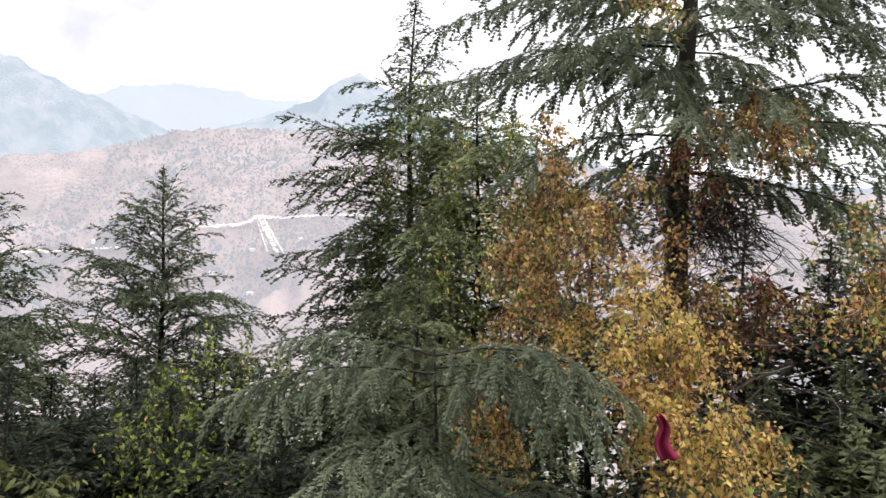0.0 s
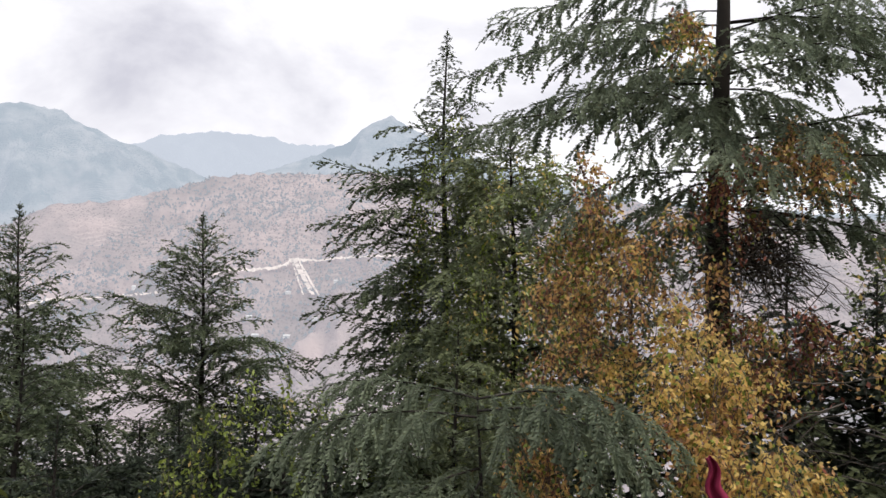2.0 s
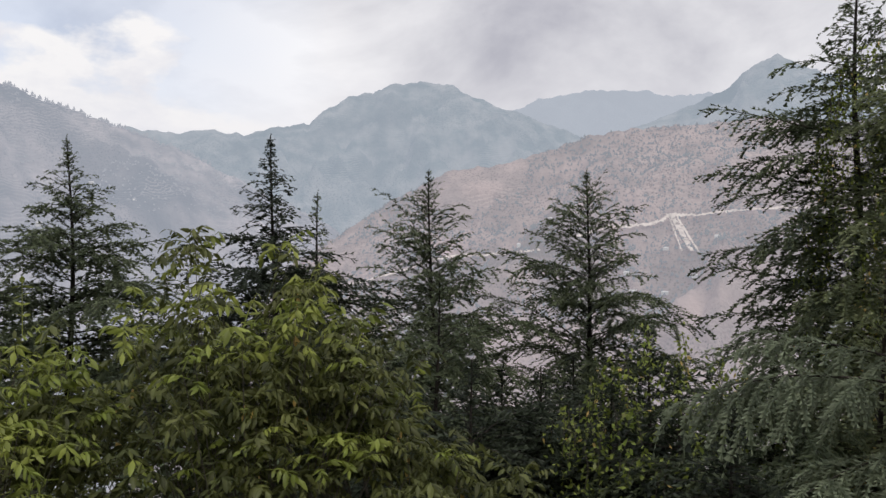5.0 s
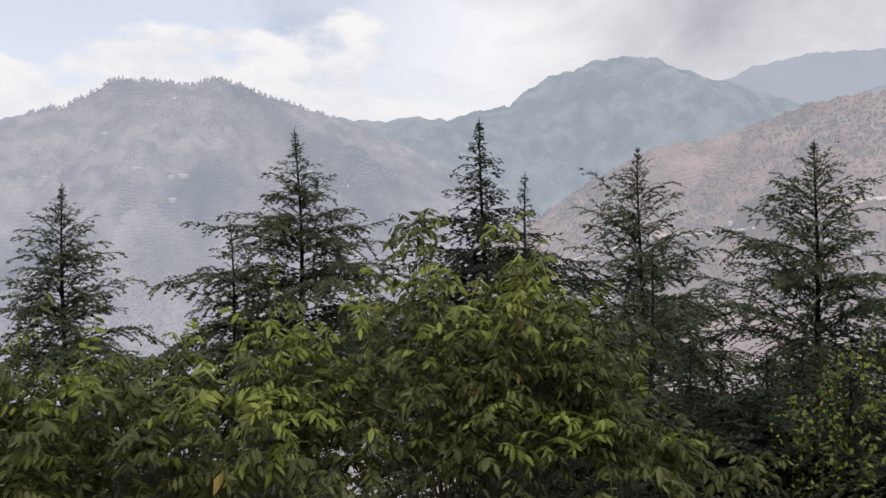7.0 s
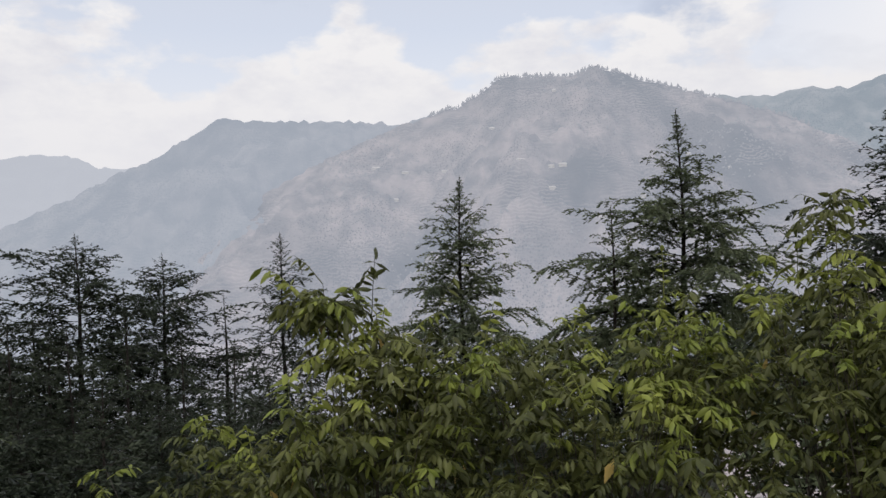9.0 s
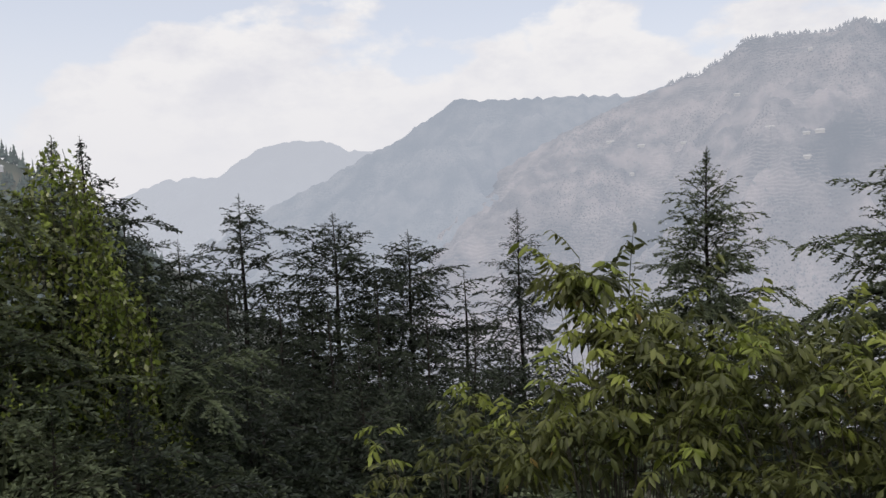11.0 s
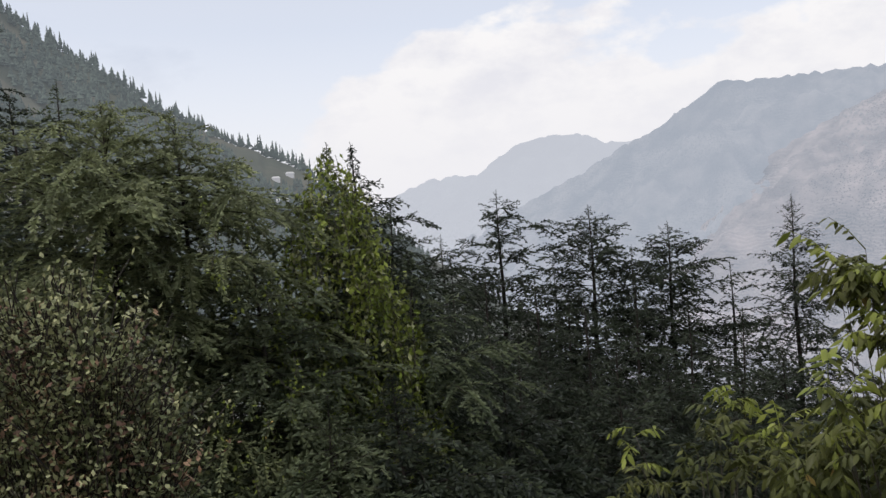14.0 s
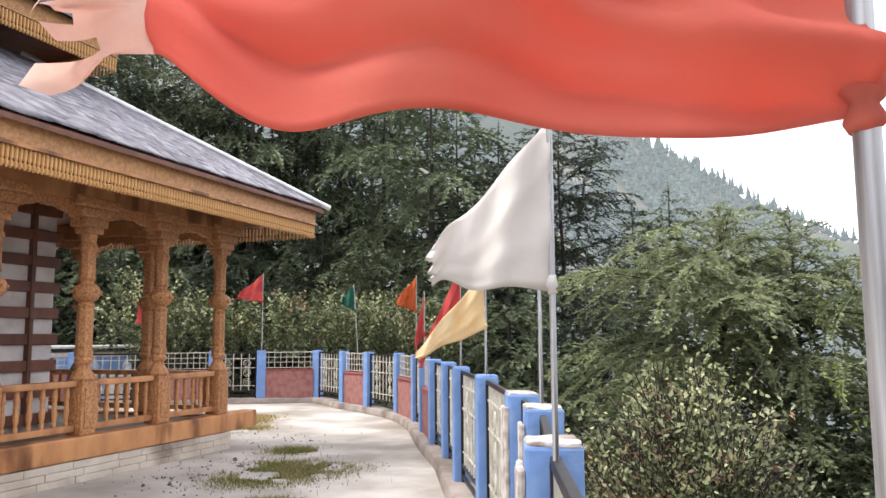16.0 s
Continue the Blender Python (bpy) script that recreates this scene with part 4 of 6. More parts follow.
def hang(rng, n, start, drop, sway, per):
    """Points along n hanging strands, from start downwards."""
    a = rng.rand(n) * 6.28
    u = np.linspace(0, 1, per)[None] + rng.rand(n, per) * (0.6 / per)
    ln = drop * rng.uniform(0.35, 1.2, n)
    x = start[:, None, 0] + np.cos(a)[:, None] * sway * u + rng.randn(n, per) * 0.025
    y = start[:, None, 1] + np.sin(a)[:, None] * sway * u + rng.randn(n, per) * 0.025
    z = start[:, None, 2] - ln[:, None] * u ** 1.15
    return np.stack([x, y, z], -1), a, ln


def leaf_sets(ob, P, rng, mats, size, width=0.55):
    """Leaves at P shared out among (name, material, share, label)."""
    pick = rng.rand(len(P))
    lo = 0.0
    for name, mat, share, label in mats:
        q = P[(pick >= lo) & (pick < lo + share)]
        lo += share
        if len(q):
            D = unit(rng.randn(len(q), 3) * 0.8 + np.array([0, 0, -0.55]))
            place(name, raw_mesh(name, *leaf_blades(q, D, rng, size, size * width)), mat, ob, label)


GREENS = (("leaves", VINE_GREEN, 0.86, "green leaves"), ("yellow_leaves", VINE_YELLOW, 0.03, "yellowed leaves"), ("shade_leaves", WALNUT, 0.11, ""))


def creeper_cone(label, az, dist, top_el, seed, profile, strands, mats, size=0.075, drop=0.9, half=110):
    """A creeper hanging over the near side of a tree: profile of (metres below the tip, radius)."""
    rng = np.random.RandomState(seed)
    x, y, _ = polar(az, dist)
    top = 1.55 + dist * math.tan(radians(top_el + tilt(az)))
    ob = thing("climbing_vine", x, y, top - 4, label, "vine", "creepers on the trees")
    d = rng.uniform(0, 1, strands) ** 0.7 * profile[-1][0]
    r = np.interp(d, [a for a, b in profile], [b for a, b in profile]) * rng.uniform(0.9, 1.45, strands)
    ph = radians(az + 180 + 90) + np.radians(rng.uniform(-half, half, strands))
    st = np.stack([np.cos(ph) * r, np.sin(ph) * r, 4 - d], -1)
    P, a, ln = hang(rng, strands, st, drop, 0.15, 12)
    stems = np.concatenate([P[::2, ::4], np.full((len(P[::2]), 3, 1), 0.005)], -1)
    place("stemwork", raw_mesh("stemwork", *tubes(stems, 3)), TWIG, ob)
    P = P.reshape(-1, 3)
    leaf_sets(ob, P + rng.randn(*P.shape) * 0.035, rng, mats, size)


creeper_cone("green creeper climbing a slim tall deodar", 1.2, 18.4, 13.0, 201, [(0, .2), (2, .6), (4, .8), (6.5, .9)], 430, GREENS, 0.095, 0.9)
creeper_cone("olive creeper hanging on a dark deodar", -4.5, 16, 10.3, 202, [(0, .4), (2, 1.0), (4.5, 1.3), (8, 1.5)], 700, (("leaves", VINE_GREEN, 0.55, "green leaves"), ("olive_leaves", BUSH_PALE, 0.30, "olive leaves"), ("yellow_leaves", VINE_YELLOW, 0.15, "yellow leaves")), 0.10, 1.1)
creeper_cone("leafy yellow-green creeper draping a deodar", 114.4, 14.2, 5.0, 203, [(0, .15), (1, .5), (2, .75), (3.2, 1.0), (5, 1.3), (8, 1.5)], 1250, (("leaves", VINE_GREEN, 0.72, "bright green leaves"), ("olive_leaves", BUSH_PALE, 0.16, "yellow-green leaves"), ("shade_leaves", WALNUT, 0.12, "")), 0.125, 1.0)
creeper_cone("green creeper among weeping deodar boughs", 126.5, 12, 3.0, 204, [(0, .8), (2, 1.6), (4, 1.8)], 60, GREENS, 0.075, 0.6, 100)
creeper_cone("green creeper over a low thicket", 12.5, 11.5, -5.2, 205, [(0, .3), (1.5, 1.3), (4, 1.6)], 420, GREENS, 0.09, 0.7)

# ---- the big creeper-clad deodar ----
conifer("deodar_tree", "large old deodar with green cones, hung with autumn creeper", -18.7, 9.5, 33, 301,
        [(0, .4), (1.5, 1.2), (3, 2.0), (4.2, 2.2), (5.2, 1.3), (6.2, .7), (7.5, .8), (12, 1.6)], 34, mat=NEEDLE_BLUE, rise=(25, 0), droop=0.4, grain=0.88, trunk=0.019, spread=0.7, weep=0.6, depth=9.0, dense=0.6, bare=0.12,
        arms=[(3.9, 62, 3.0, 10, 0.25), (4.2, 85, 3.1, 4, 0.2), (2.9, 70, 3.0, 14, 0.22), (3.5, 95, 3.0, 8, 0.22), (2.9, -110, 2.6, 6, 0.15), (3.2, -95, 2.9, 4, 0.14), (4.3, 140, 2.2, 8, 0.2), (4.6, 160, 2.3, 0, 0.25), (4.9, 110, 2.4, 0, 0.3),
              (4.6, -120, 3.1, 10, 0.16), (4.9, -135, 3.0, 4, 0.2), (5.1, -110, 3.2, 0, 0.22), (5.3, -125, 2.8, -6, 0.25), (8.6, -115, 3.0, -6, 0.2), (9.0, -130, 3.2, -4, 0.15), (9.4, -105, 3.2, -6, 0.2),
              (3.4, 120, 2.6, 4, 0.25), (3.8, 135, 2.4, 0, 0.3), (4.2, 150, 2.0, -5, 0.3), (5.0, 130, 2.0, -8, 0.3), (5.4, 150, 1.6, -10, 0.3), (3.6, 175, 2.2, 0, 0.3), (4.4, -170, 2.0, 0, 0.3), (3.3, -130, 2.6, 5, 0.25), (3.8, -150, 2.3, 0, 0.25)], group="")
conifer("deodar_tree", "deodar with long drooping grey-green boughs below the terrace", -3.0, 6.5, -7.4, 302,
        [(0, .3), (0.6, .7), (1.4, 1.1), (2.4, 1.4), (4, 1.6)], 9, mat=NEEDLE_FRESH, rise=(20, -4), droop=0.22, grain=0.75, trunk=0.008, spread=0.95, weep=0.8, depth=4.2, dense=0.8,
        arms=[(0.05, -108, 1.6, 14, 0.4), (0.15, -128, 1.6, 12, 0.4), (0.3, -90, 1.4, 8, 0.4), (0.05, 80, 1.5, 14, 0.25), (0.2, 105, 1.7, 10, 0.3), (0.6, 140, 1.5, 0, 0.3), (0.7, 170, 1.6, -4, 0.3),
              (0.9, -150, 1.7, -4, 0.3), (1.0, 120, 1.9, -4, 0.2), (1.2, 90, 2.0, -2, 0.2), (1.3, -100, 1.5, -6, 0.2), (1.6, 150, 2.0, -8, 0.2), (1.5, -120, 1.6, -8, 0.2)], group="")
# added dark backing, so gaps in the creeper look shaded
conifer("deodar_tree", "shaded deodar behind the autumn creeper", -12.5, 11.5, 3.5, 308, [(0, .3), (1, .9), (2.5, 1.4), (6, 1.9)], 55, mat=NEEDLE_SHADED, rise=(30, 0), depth=6.5)
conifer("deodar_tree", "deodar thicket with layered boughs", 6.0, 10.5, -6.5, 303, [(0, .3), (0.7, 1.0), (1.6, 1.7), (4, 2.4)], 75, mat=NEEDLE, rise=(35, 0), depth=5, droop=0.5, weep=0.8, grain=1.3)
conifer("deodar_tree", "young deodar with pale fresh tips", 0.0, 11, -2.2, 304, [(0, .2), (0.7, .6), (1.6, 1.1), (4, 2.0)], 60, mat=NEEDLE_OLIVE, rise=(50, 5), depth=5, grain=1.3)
conifer("deodar_tree", "dark low deodar below the terrace", 22.0, 12, -9.0, 305, [(0, .3), (0.8, 1.2), (2, 1.9), (4, 2.4)], 70, mat=NEEDLE_SHADED, rise=(35, 0), depth=5)
conifer("deodar_tree", "low deodar with spreading boughs", 14.5, 14, -6.0, 306, [(0, .3), (0.8, 1.0), (2, 1.7), (5, 2.4)], 75, mat=NEEDLE_SHADED, rise=(35, 0), depth=6)
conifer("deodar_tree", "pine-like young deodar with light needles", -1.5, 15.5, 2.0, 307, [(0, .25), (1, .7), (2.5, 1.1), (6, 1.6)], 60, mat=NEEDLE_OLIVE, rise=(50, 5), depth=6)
# fillers in the dim bearings wear the darker needle copy as painted shade
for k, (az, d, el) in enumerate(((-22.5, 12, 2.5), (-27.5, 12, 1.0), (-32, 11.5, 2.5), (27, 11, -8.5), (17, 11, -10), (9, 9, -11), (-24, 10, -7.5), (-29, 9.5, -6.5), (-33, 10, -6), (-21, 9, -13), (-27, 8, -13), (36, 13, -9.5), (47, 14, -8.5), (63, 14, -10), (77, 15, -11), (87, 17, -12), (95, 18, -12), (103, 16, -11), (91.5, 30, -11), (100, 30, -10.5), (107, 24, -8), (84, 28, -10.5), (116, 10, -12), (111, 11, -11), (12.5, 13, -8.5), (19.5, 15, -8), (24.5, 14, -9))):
    conifer("deodar_tree", "low dark deodar filling the slope between taller trees", az, d, el, 320 + k, [(0, .3), (0.8, 1.1), (2, 1.9), (5, 2.6)], 60, mat=(NEEDLE_SHADED if k < 3 or 0 < az < 30 else NEEDLE_OLIVE if az < -15 else NEEDLE_SHADED if k % 2 or 80 < az < 108 else NEEDLE), rise=(35, 0), depth=5, grain=(1.8 if d < 12 else 3.0))


def cone_pair(az, el, d, group="green cones"):
    p = polar(az, d, 1.55 + d * math.tan(radians(el + tilt(az))))
    ob = thing("deodar_cone", p[0], p[1], p[2], "pale green barrel-shaped deodar cone standing on a bough", "cone", group)
    part("body", lathe_bm([(0.010, -0.055), (0.030, -0.040), (0.037, -0.01), (0.036, 0.015), (0.026, 0.040), (0.006, 0.052)], 10), CONE, ob, "", True)
    part("stalk", lathe_bm([(0.006, -0.12), (0.006, -0.05)], 6), TWIG, ob)


for az, el in ((-12.3, 16.2), (-12.7, 16.2), (-9.8, 10.2), (-9.6, 11.2), (-16.9, 7.2), (-17.7, 6.9), (-8.4, 11.0)):
    cone_pair(az - 2.2, el, 8.4 if az < -15 else 8.8)


def clump(label, az, el, d, rw, rh, seed, strands, mats, size=0.07, drop=0.5):
    """A hanging mass of creeper: strands that start all through an oval and fall outwards."""
    rng = np.random.RandomState(seed)
    p = polar(az, d, 1.55 + d * math.tan(radians(el + tilt(az))))
    ob = thing("autumn_creeper", p[0], p[1], p[2], label, "vine", "autumn creeper on the big deodar")
    knots = max(3, strands // 15)
    q = (rng.randn(knots, 3) * 0.58)[rng.randint(0, knots, strands)] + rng.randn(strands, 3) * 0.075
    q = q * np.array([rw, rw * 0.8, rh]) + np.array([0, 0, drop * 0.35])
    P, a, ln = hang(rng, strands, q, drop, 0.22, 14)
    stems = np.concatenate([P[::3, ::4], np.full((len(P[::3]), 4, 1), 0.004)], -1)
    place("stemwork", raw_mesh("stemwork", *tubes(stems, 3)), TWIG, ob, "brown creeper stems")
    P = P.reshape(-1, 3)
    leaf_sets(ob, P + rng.randn(*P.shape) * 0.035, rng, mats, size, 0.6)


def tints(y, o, r, g):
    return (("yellow_leaves", VINE_YELLOW, y, "golden yellow leaves"), ("orange_leaves", VINE_ORANGE, o * 0.65, "orange-brown leaves"), ("tan_leaves", BUSH_BROWN, o * 0.35, "dry tan leaves"), ("red_leaves", VINE_RED, r, "dark red leaves"), ("green_leaves", VINE_GREEN, g, "green leaves"))


GOLD, RUST, WINE, MIX = tints(.62, .22, .02, .14), tints(.22, .55, .10, .13), tints(.04, .26, .55, .15), tints(.22, .38, .08, .32)
for k, (az, el, d, rw, rh, n, mats) in enumerate((
        (-7.2, 2.2, 9.0, .50, .50, 70, MIX), (-10.8, 0.2, 8.8, .85, .65, 150, RUST), (-6.8, -4.8, 8.6, .50, .42, 70, RUST), (-12.6, -4.6, 8.3, .75, .36, 110, GOLD), (-15.8, -7.2, 8.0, .50, .36, 80, GOLD),
        (-18.6, -12.6, 7.6, .68, .48, 120, GOLD), (-21.5, 8.4, 9.2, .62, .36, 80, RUST), (-14.9, 16.5, 9.0, .14, .45, 26, MIX), (-24.3, -2.6, 9.0, .95, .52, 62, MIX), (-21.0, -4.2, 9.2, .60, .42, 70, WINE),
        (-28.8, -4.2, 9.2, .70, .55, 60, RUST), (-5.0, -13.0, 7.9, .34, .36, 44, RUST), (-18.0, 4.0, 9.2, .35, .85, 46, WINE), (-9.3, 3.6, 9.3, .34, .42, 40, GOLD), (-16.2, -10.2, 7.9, .45, .34, 50, RUST))):
    clump("autumn creeper of yellow, orange and russet leaves hanging from the deodar", az - 2.3, el, d - 1.0, rw * 0.9, rh * 0.9, 400 + k, int(n * 1.7), mats, 0.056)


def bare_twigs(label, az, el, d, n, reach, seed, thick=0.008, group="bare twigs"):
    rng = np.random.RandomState(seed)
    p = polar(az, d, 1.55 + d * math.tan(radians(el + tilt(az))))
    ob = thing("bare_branches", p[0], p[1], p[2], label, "branches", group)
    for k in range(3):
        a = rng.rand(n) * 6.28
        e = rng.uniform(-1.0, 0.7, n)
        u = np.linspace(0, 1, 6)[None]
        ln = reach * rng.uniform(0.4, 1.1, n)[:, None]
        st = rng.randn(n, 3) * reach * 0.25
        X = st[:, :1] + np.cos(a)[:, None] * ln * u + rng.randn(n, 6) * 0.03
        Y = st[:, 1:2] + np.sin(a)[:, None] * ln * u + rng.randn(n, 6) * 0.03
        Z = st[:, 2:] + e[:, None] * ln * u - 0.3 * ln * u * u + rng.randn(n, 6) * 0.03
        R = thick * (1 - 0.8 * u) + 0 * X
        ob2 = place("twigwork", raw_mesh("twigwork", *tubes(np.stack([X, Y, Z, R], -1), 4)), TWIG if k else BARK, ob)


bare_twigs("tangle of bare dark creeper stems round the deodar trunk", -20.7, 2.5, 9.1, 130, 0.85, 501, 0.007)
bare_twigs("dead grey branches under the big deodar", -23.2, -8.5, 8.2, 16, 1.5, 502, 0.010)
bare_twigs("brown stems inside the autumn creeper", -13.2, 2.0, 9.2, 60, 0.75, 503, 0.005)


def hung_cloth():
    """A strip of magenta cloth caught on a twig."""
    p = polar(-18.9, 5.4, 1.55 + 5.4 * math.tan(radians(-12.0)))
    n, m = 9, 14
    U, W = np.meshgrid(np.linspace(-0.5, 0.5, n), np.linspace(0, 1, m), indexing="ij")
    wid = 0.035 + 0.075 * W ** 0.7
    V = np.stack([U * wid + 0.07 * W + 0.02 * np.sin(W * 7), 0.03 * np.sin(U * 9 + W * 3), -0.28 * W + 0.02 * U], -1).reshape(-1, 3)
    i = np.arange(n * m).reshape(n, m)
    F = np.stack([i[:-1, :-1], i[1:, :-1], i[1:, 1:], i[:-1, 1:]], -1).reshape(-1, 4)
    me = raw_mesh("magenta_rag", V, F)
    ob = tagged(place("magenta_rag", me, MAGENTA, smooth=True), "faded magenta cloth strip snagged on a branch", "cloth")
    ob.matrix_world = pose(p[0], p[1], p[2] + 0.14, 0, 0, -15)
    ob.modifiers.new("thickness", "SOLIDIFY").thickness = 0.004


hung_cloth()

# ---- walnut saplings ----


def pinnate(P, A, E, rng, length, pairs=4):
    """Compound leaves: a drooping midrib from P with leaflets in pairs. Returns leaflet vertices, faces and midrib paths."""
    n = len(P)
    u = np.linspace(0.0, 1.0, 3)
    ln = length * rng.uniform(0.7, 1.25, n)
    fx, fy = np.cos(A), np.sin(A)

    def at(q):
        q = np.asarray(q)
        h = ln[:, None] * q
        return np.stack([P[:, None, 0] + fx[:, None] * h, P[:, None, 1] + fy[:, None] * h, P[:, None, 2] + np.tan(E)[:, None] * h - 0.5 * ln[:, None] * q * q], -1)

    ribs = np.concatenate([at(u[None]), (0.005 * (1 - 0.6 * u))[None, :, None] + np.zeros((n, 3, 1))], -1)
    allV = []
    for k in range(pairs * 2 + 1):
        q = 0.28 + 0.68 * (k // 2) / pairs if k < pairs * 2 else 1.0
        sgn = (1 if k % 2 else -1) if k < pairs * 2 else 0
        b = at(np.array([[q]]))[:, 0]
        ang = A + sgn * np.radians(rng.uniform(45, 75, n))
        dz = np.tan(E) * 0.4 - 1.0 * q - rng.uniform(-0.3, 1.0, n)
        D = unit(np.stack([np.cos(ang), np.sin(ang), dz * 0.8], -1))
        side = unit(np.cross(D, np.array([0, 0, 1.0]) + rng.randn(n, 3) * 0.55))
        up = np.cross(side, D)
        l = (ln * rng.uniform(0.34, 0.5, n) * (0.75 + 0.4 * q))[:, None]
        w = l * 0.36
        pts = [b, b + D * l * 0.35 - side * w * 0.5 - up * w * 0.15, b + D * l * 0.4 + up * w * 0.12, b + D * l * 0.35 + side * w * 0.5 - up * w * 0.15,
               b + D * l * 0.72 - side * w * 0.36 - up * w * 0.35, b + D * l * 0.72 + side * w * 0.36 - up * w * 0.35, b + D * l - up * l * 0.22]
        allV.append(np.stack(pts, 1))
    V = np.stack(allV, 1).reshape(-1, 3)
    i = np.arange(n * (pairs * 2 + 1))[:, None] * 7
    F = np.stack([i + f for f in ([0, 1, 2], [0, 2, 3], [1, 4, 2], [2, 5, 3], [4, 6, 2], [2, 6, 5])], 1).reshape(-1, 3)
    return V, F, ribs


def walnut(label, blobs, seed, leaves, size=0.21):
    """A sapling: stems from one foot into several leafy masses. blobs: (bearing, elevation, distance, half width, half height)."""
    rng = np.random.RandomState(seed)
    c = np.array([polar(a, d, 1.55 + d * math.tan(radians(e + tilt(a)))) for a, e, d, w, h in blobs])
    foot = np.array([c[:, 0].mean(), c[:, 1].mean(), 0])
    foot[2] = float(ground_z(foot[0], foot[1])) - 0.1
    ob = thing("walnut_sapling", foot[0], foot[1], foot[2], label, "tree", "walnut saplings below the terrace")
    wt = np.array([w * h for a, e, d, w, h in blobs])
    per = 7
    shoots = max(4, int(leaves * 0.85) // per)
    leaves = shoots * per
    pick = rng.choice(len(blobs), shoots, p=wt / wt.sum())
    w, h = np.array([b[3] for b in blobs])[pick], np.array([b[4] for b in blobs])[pick]
    q = unit(rng.randn(shoots, 3)) * rng.rand(shoots, 1) ** 0.45
    S = c[pick] + np.stack([q[:, 0] * w, q[:, 1] * w * 0.8, q[:, 2] * h], -1) - foot
    aim = unit(np.stack([q[:, 0] * 0.6, q[:, 1] * 0.6, np.abs(q[:, 2]) * 0.8 + 0.35], -1) + rng.randn(shoots, 3) * 0.3)
    reach = rng.uniform(0.12, 0.42, (shoots, 1, 1)) * np.minimum(1, h / 0.3)[:, None, None]
    u = np.linspace(-0.4, 1, per)[None, :, None]
    P = (S[:, None] + aim[:, None] * reach * u).reshape(-1, 3)
    A = (np.arange(leaves) * 2.4 + np.repeat(rng.rand(shoots) * 6.28, per)) + rng.randn(leaves) * 0.3
    E = np.radians(rng.uniform(5, 65, leaves)) * np.tile(np.linspace(0.5, 1.1, per), shoots)
    fresh = np.repeat((q[:, 2] > 0.1) & (rng.rand(shoots) < 0.5), per) & (np.tile(np.arange(per), shoots) >= 2)
    for name, sel, mat, lab in (("leaves", ~fresh, WALNUT, "dark green compound leaves"), ("young_leaves", fresh, WALNUT_NEW, "fresh yellow-green compound leaves")):
        if sel.sum() < 2:
            continue
        V, F, ribs = pinnate(P[sel], A[sel], E[sel], rng, size)
        place(name, raw_mesh(name, V, F), mat, ob, lab)
        place("rib_web", raw_mesh("rib_web", *tubes(ribs, 3)), mat, ob)
    n = shoots
    tip = S + aim * reach[:, 0]
    u = np.linspace(0, 1, 7)[None, :, None]
    start = rng.randn(n, 1, 3) * np.array([0.10, 0.10, 0])
    mid = np.concatenate([tip[:, :2] * 0.45, tip[:, 2:] * 0.65], 1)[:, None]
    path = start * (1 - u) ** 2 + 2 * mid * u * (1 - u) + tip[:, None] * u * u
    R = 0.009 * (1 - 0.8 * u) + 0 * path[..., :1]
    place("stemwork", raw_mesh("stemwork", *tubes(np.concatenate([path, R], -1), 5)), TWIG, ob, "grey-brown stems")
    dead = rng.rand(leaves) < 0.012
    if dead.sum():
        D = unit(rng.randn(int(dead.sum()), 3) * 0.3 + np.array([0, 0, -1.0]))
        place("dry_leaves", raw_mesh("dry_leaves", *leaf_blades(P[dead], D, rng, 0.16, 0.06)), VINE_YELLOW, ob, "withered orange-yellow leaves")


walnut("leafy walnut sapling with drooping compound leaves", [(40.5, -8.5, 6.6, 1.0, .50), (44, -11, 6.2, 1.1, .65), (37, -11, 6.4, .8, .5), (47, -7.5, 6.6, .45, .35), (41, -16, 6.0, 1.3, .6)], 601, 1150)
walnut("walnut sapling with tall thin fresh shoots", [(46.5, -0.6, 6.6, .22, .20), (46.0, -4.0, 6.6, .25, .2), (39.0, -1.4, 6.6, .22, .16), (39.6, -4, 6.6, .22, .2), (52.0, -4.0, 6.6, .30, .25)], 602, 70)
walnut("broad walnut sapling with fresh light tops", [(56, -12.2, 6.4, .8, .38), (62, -11.8, 6.2, .7, .36), (67.5, -12.5, 6.0, .6, .36), (60, -16.5, 5.8, 1.2, .5), (52.5, -13.5, 6.2, .6, .5), (70, -17, 5.8, .8, .45)], 603, 1050)
walnut("walnut sapling with large hanging leaves", [(79.3, -9.6, 6.2, .22, .26), (76.5, -11, 6.0, .42, .36), (74, -13.5, 5.8, .5, .4), (79, -15, 5.8, .6, .4), (82.5, -16.5, 6.0, .5, .25), (72.5, -12.5, 6, .4, .3)], 604, 420, 0.225)
walnut("slender walnut shoots with light green hanging leaves", [(79.8, -6.2, 6.2, .12, .18), (78.6, -8.2, 6.2, .20, .20), (76.5, -9.0, 6.2, .16, .14)], 607, 84, 0.25)
walnut("low walnut sapling with ragged leaves", [(30, -15.5, 6.4, .7, .35), (26.5, -17.5, 6.4, .5, .3), (34, -14.5, 6.4, .6, .4)], 605, 300)
walnut("yellow-green sapling behind the railing", [(88, -16.5, 6.6, .5, .25), (84, -18.5, 6.4, .6, .3), (94, -19.5, 7, .5, .25)], 606, 190)

# ---- pale bush ----


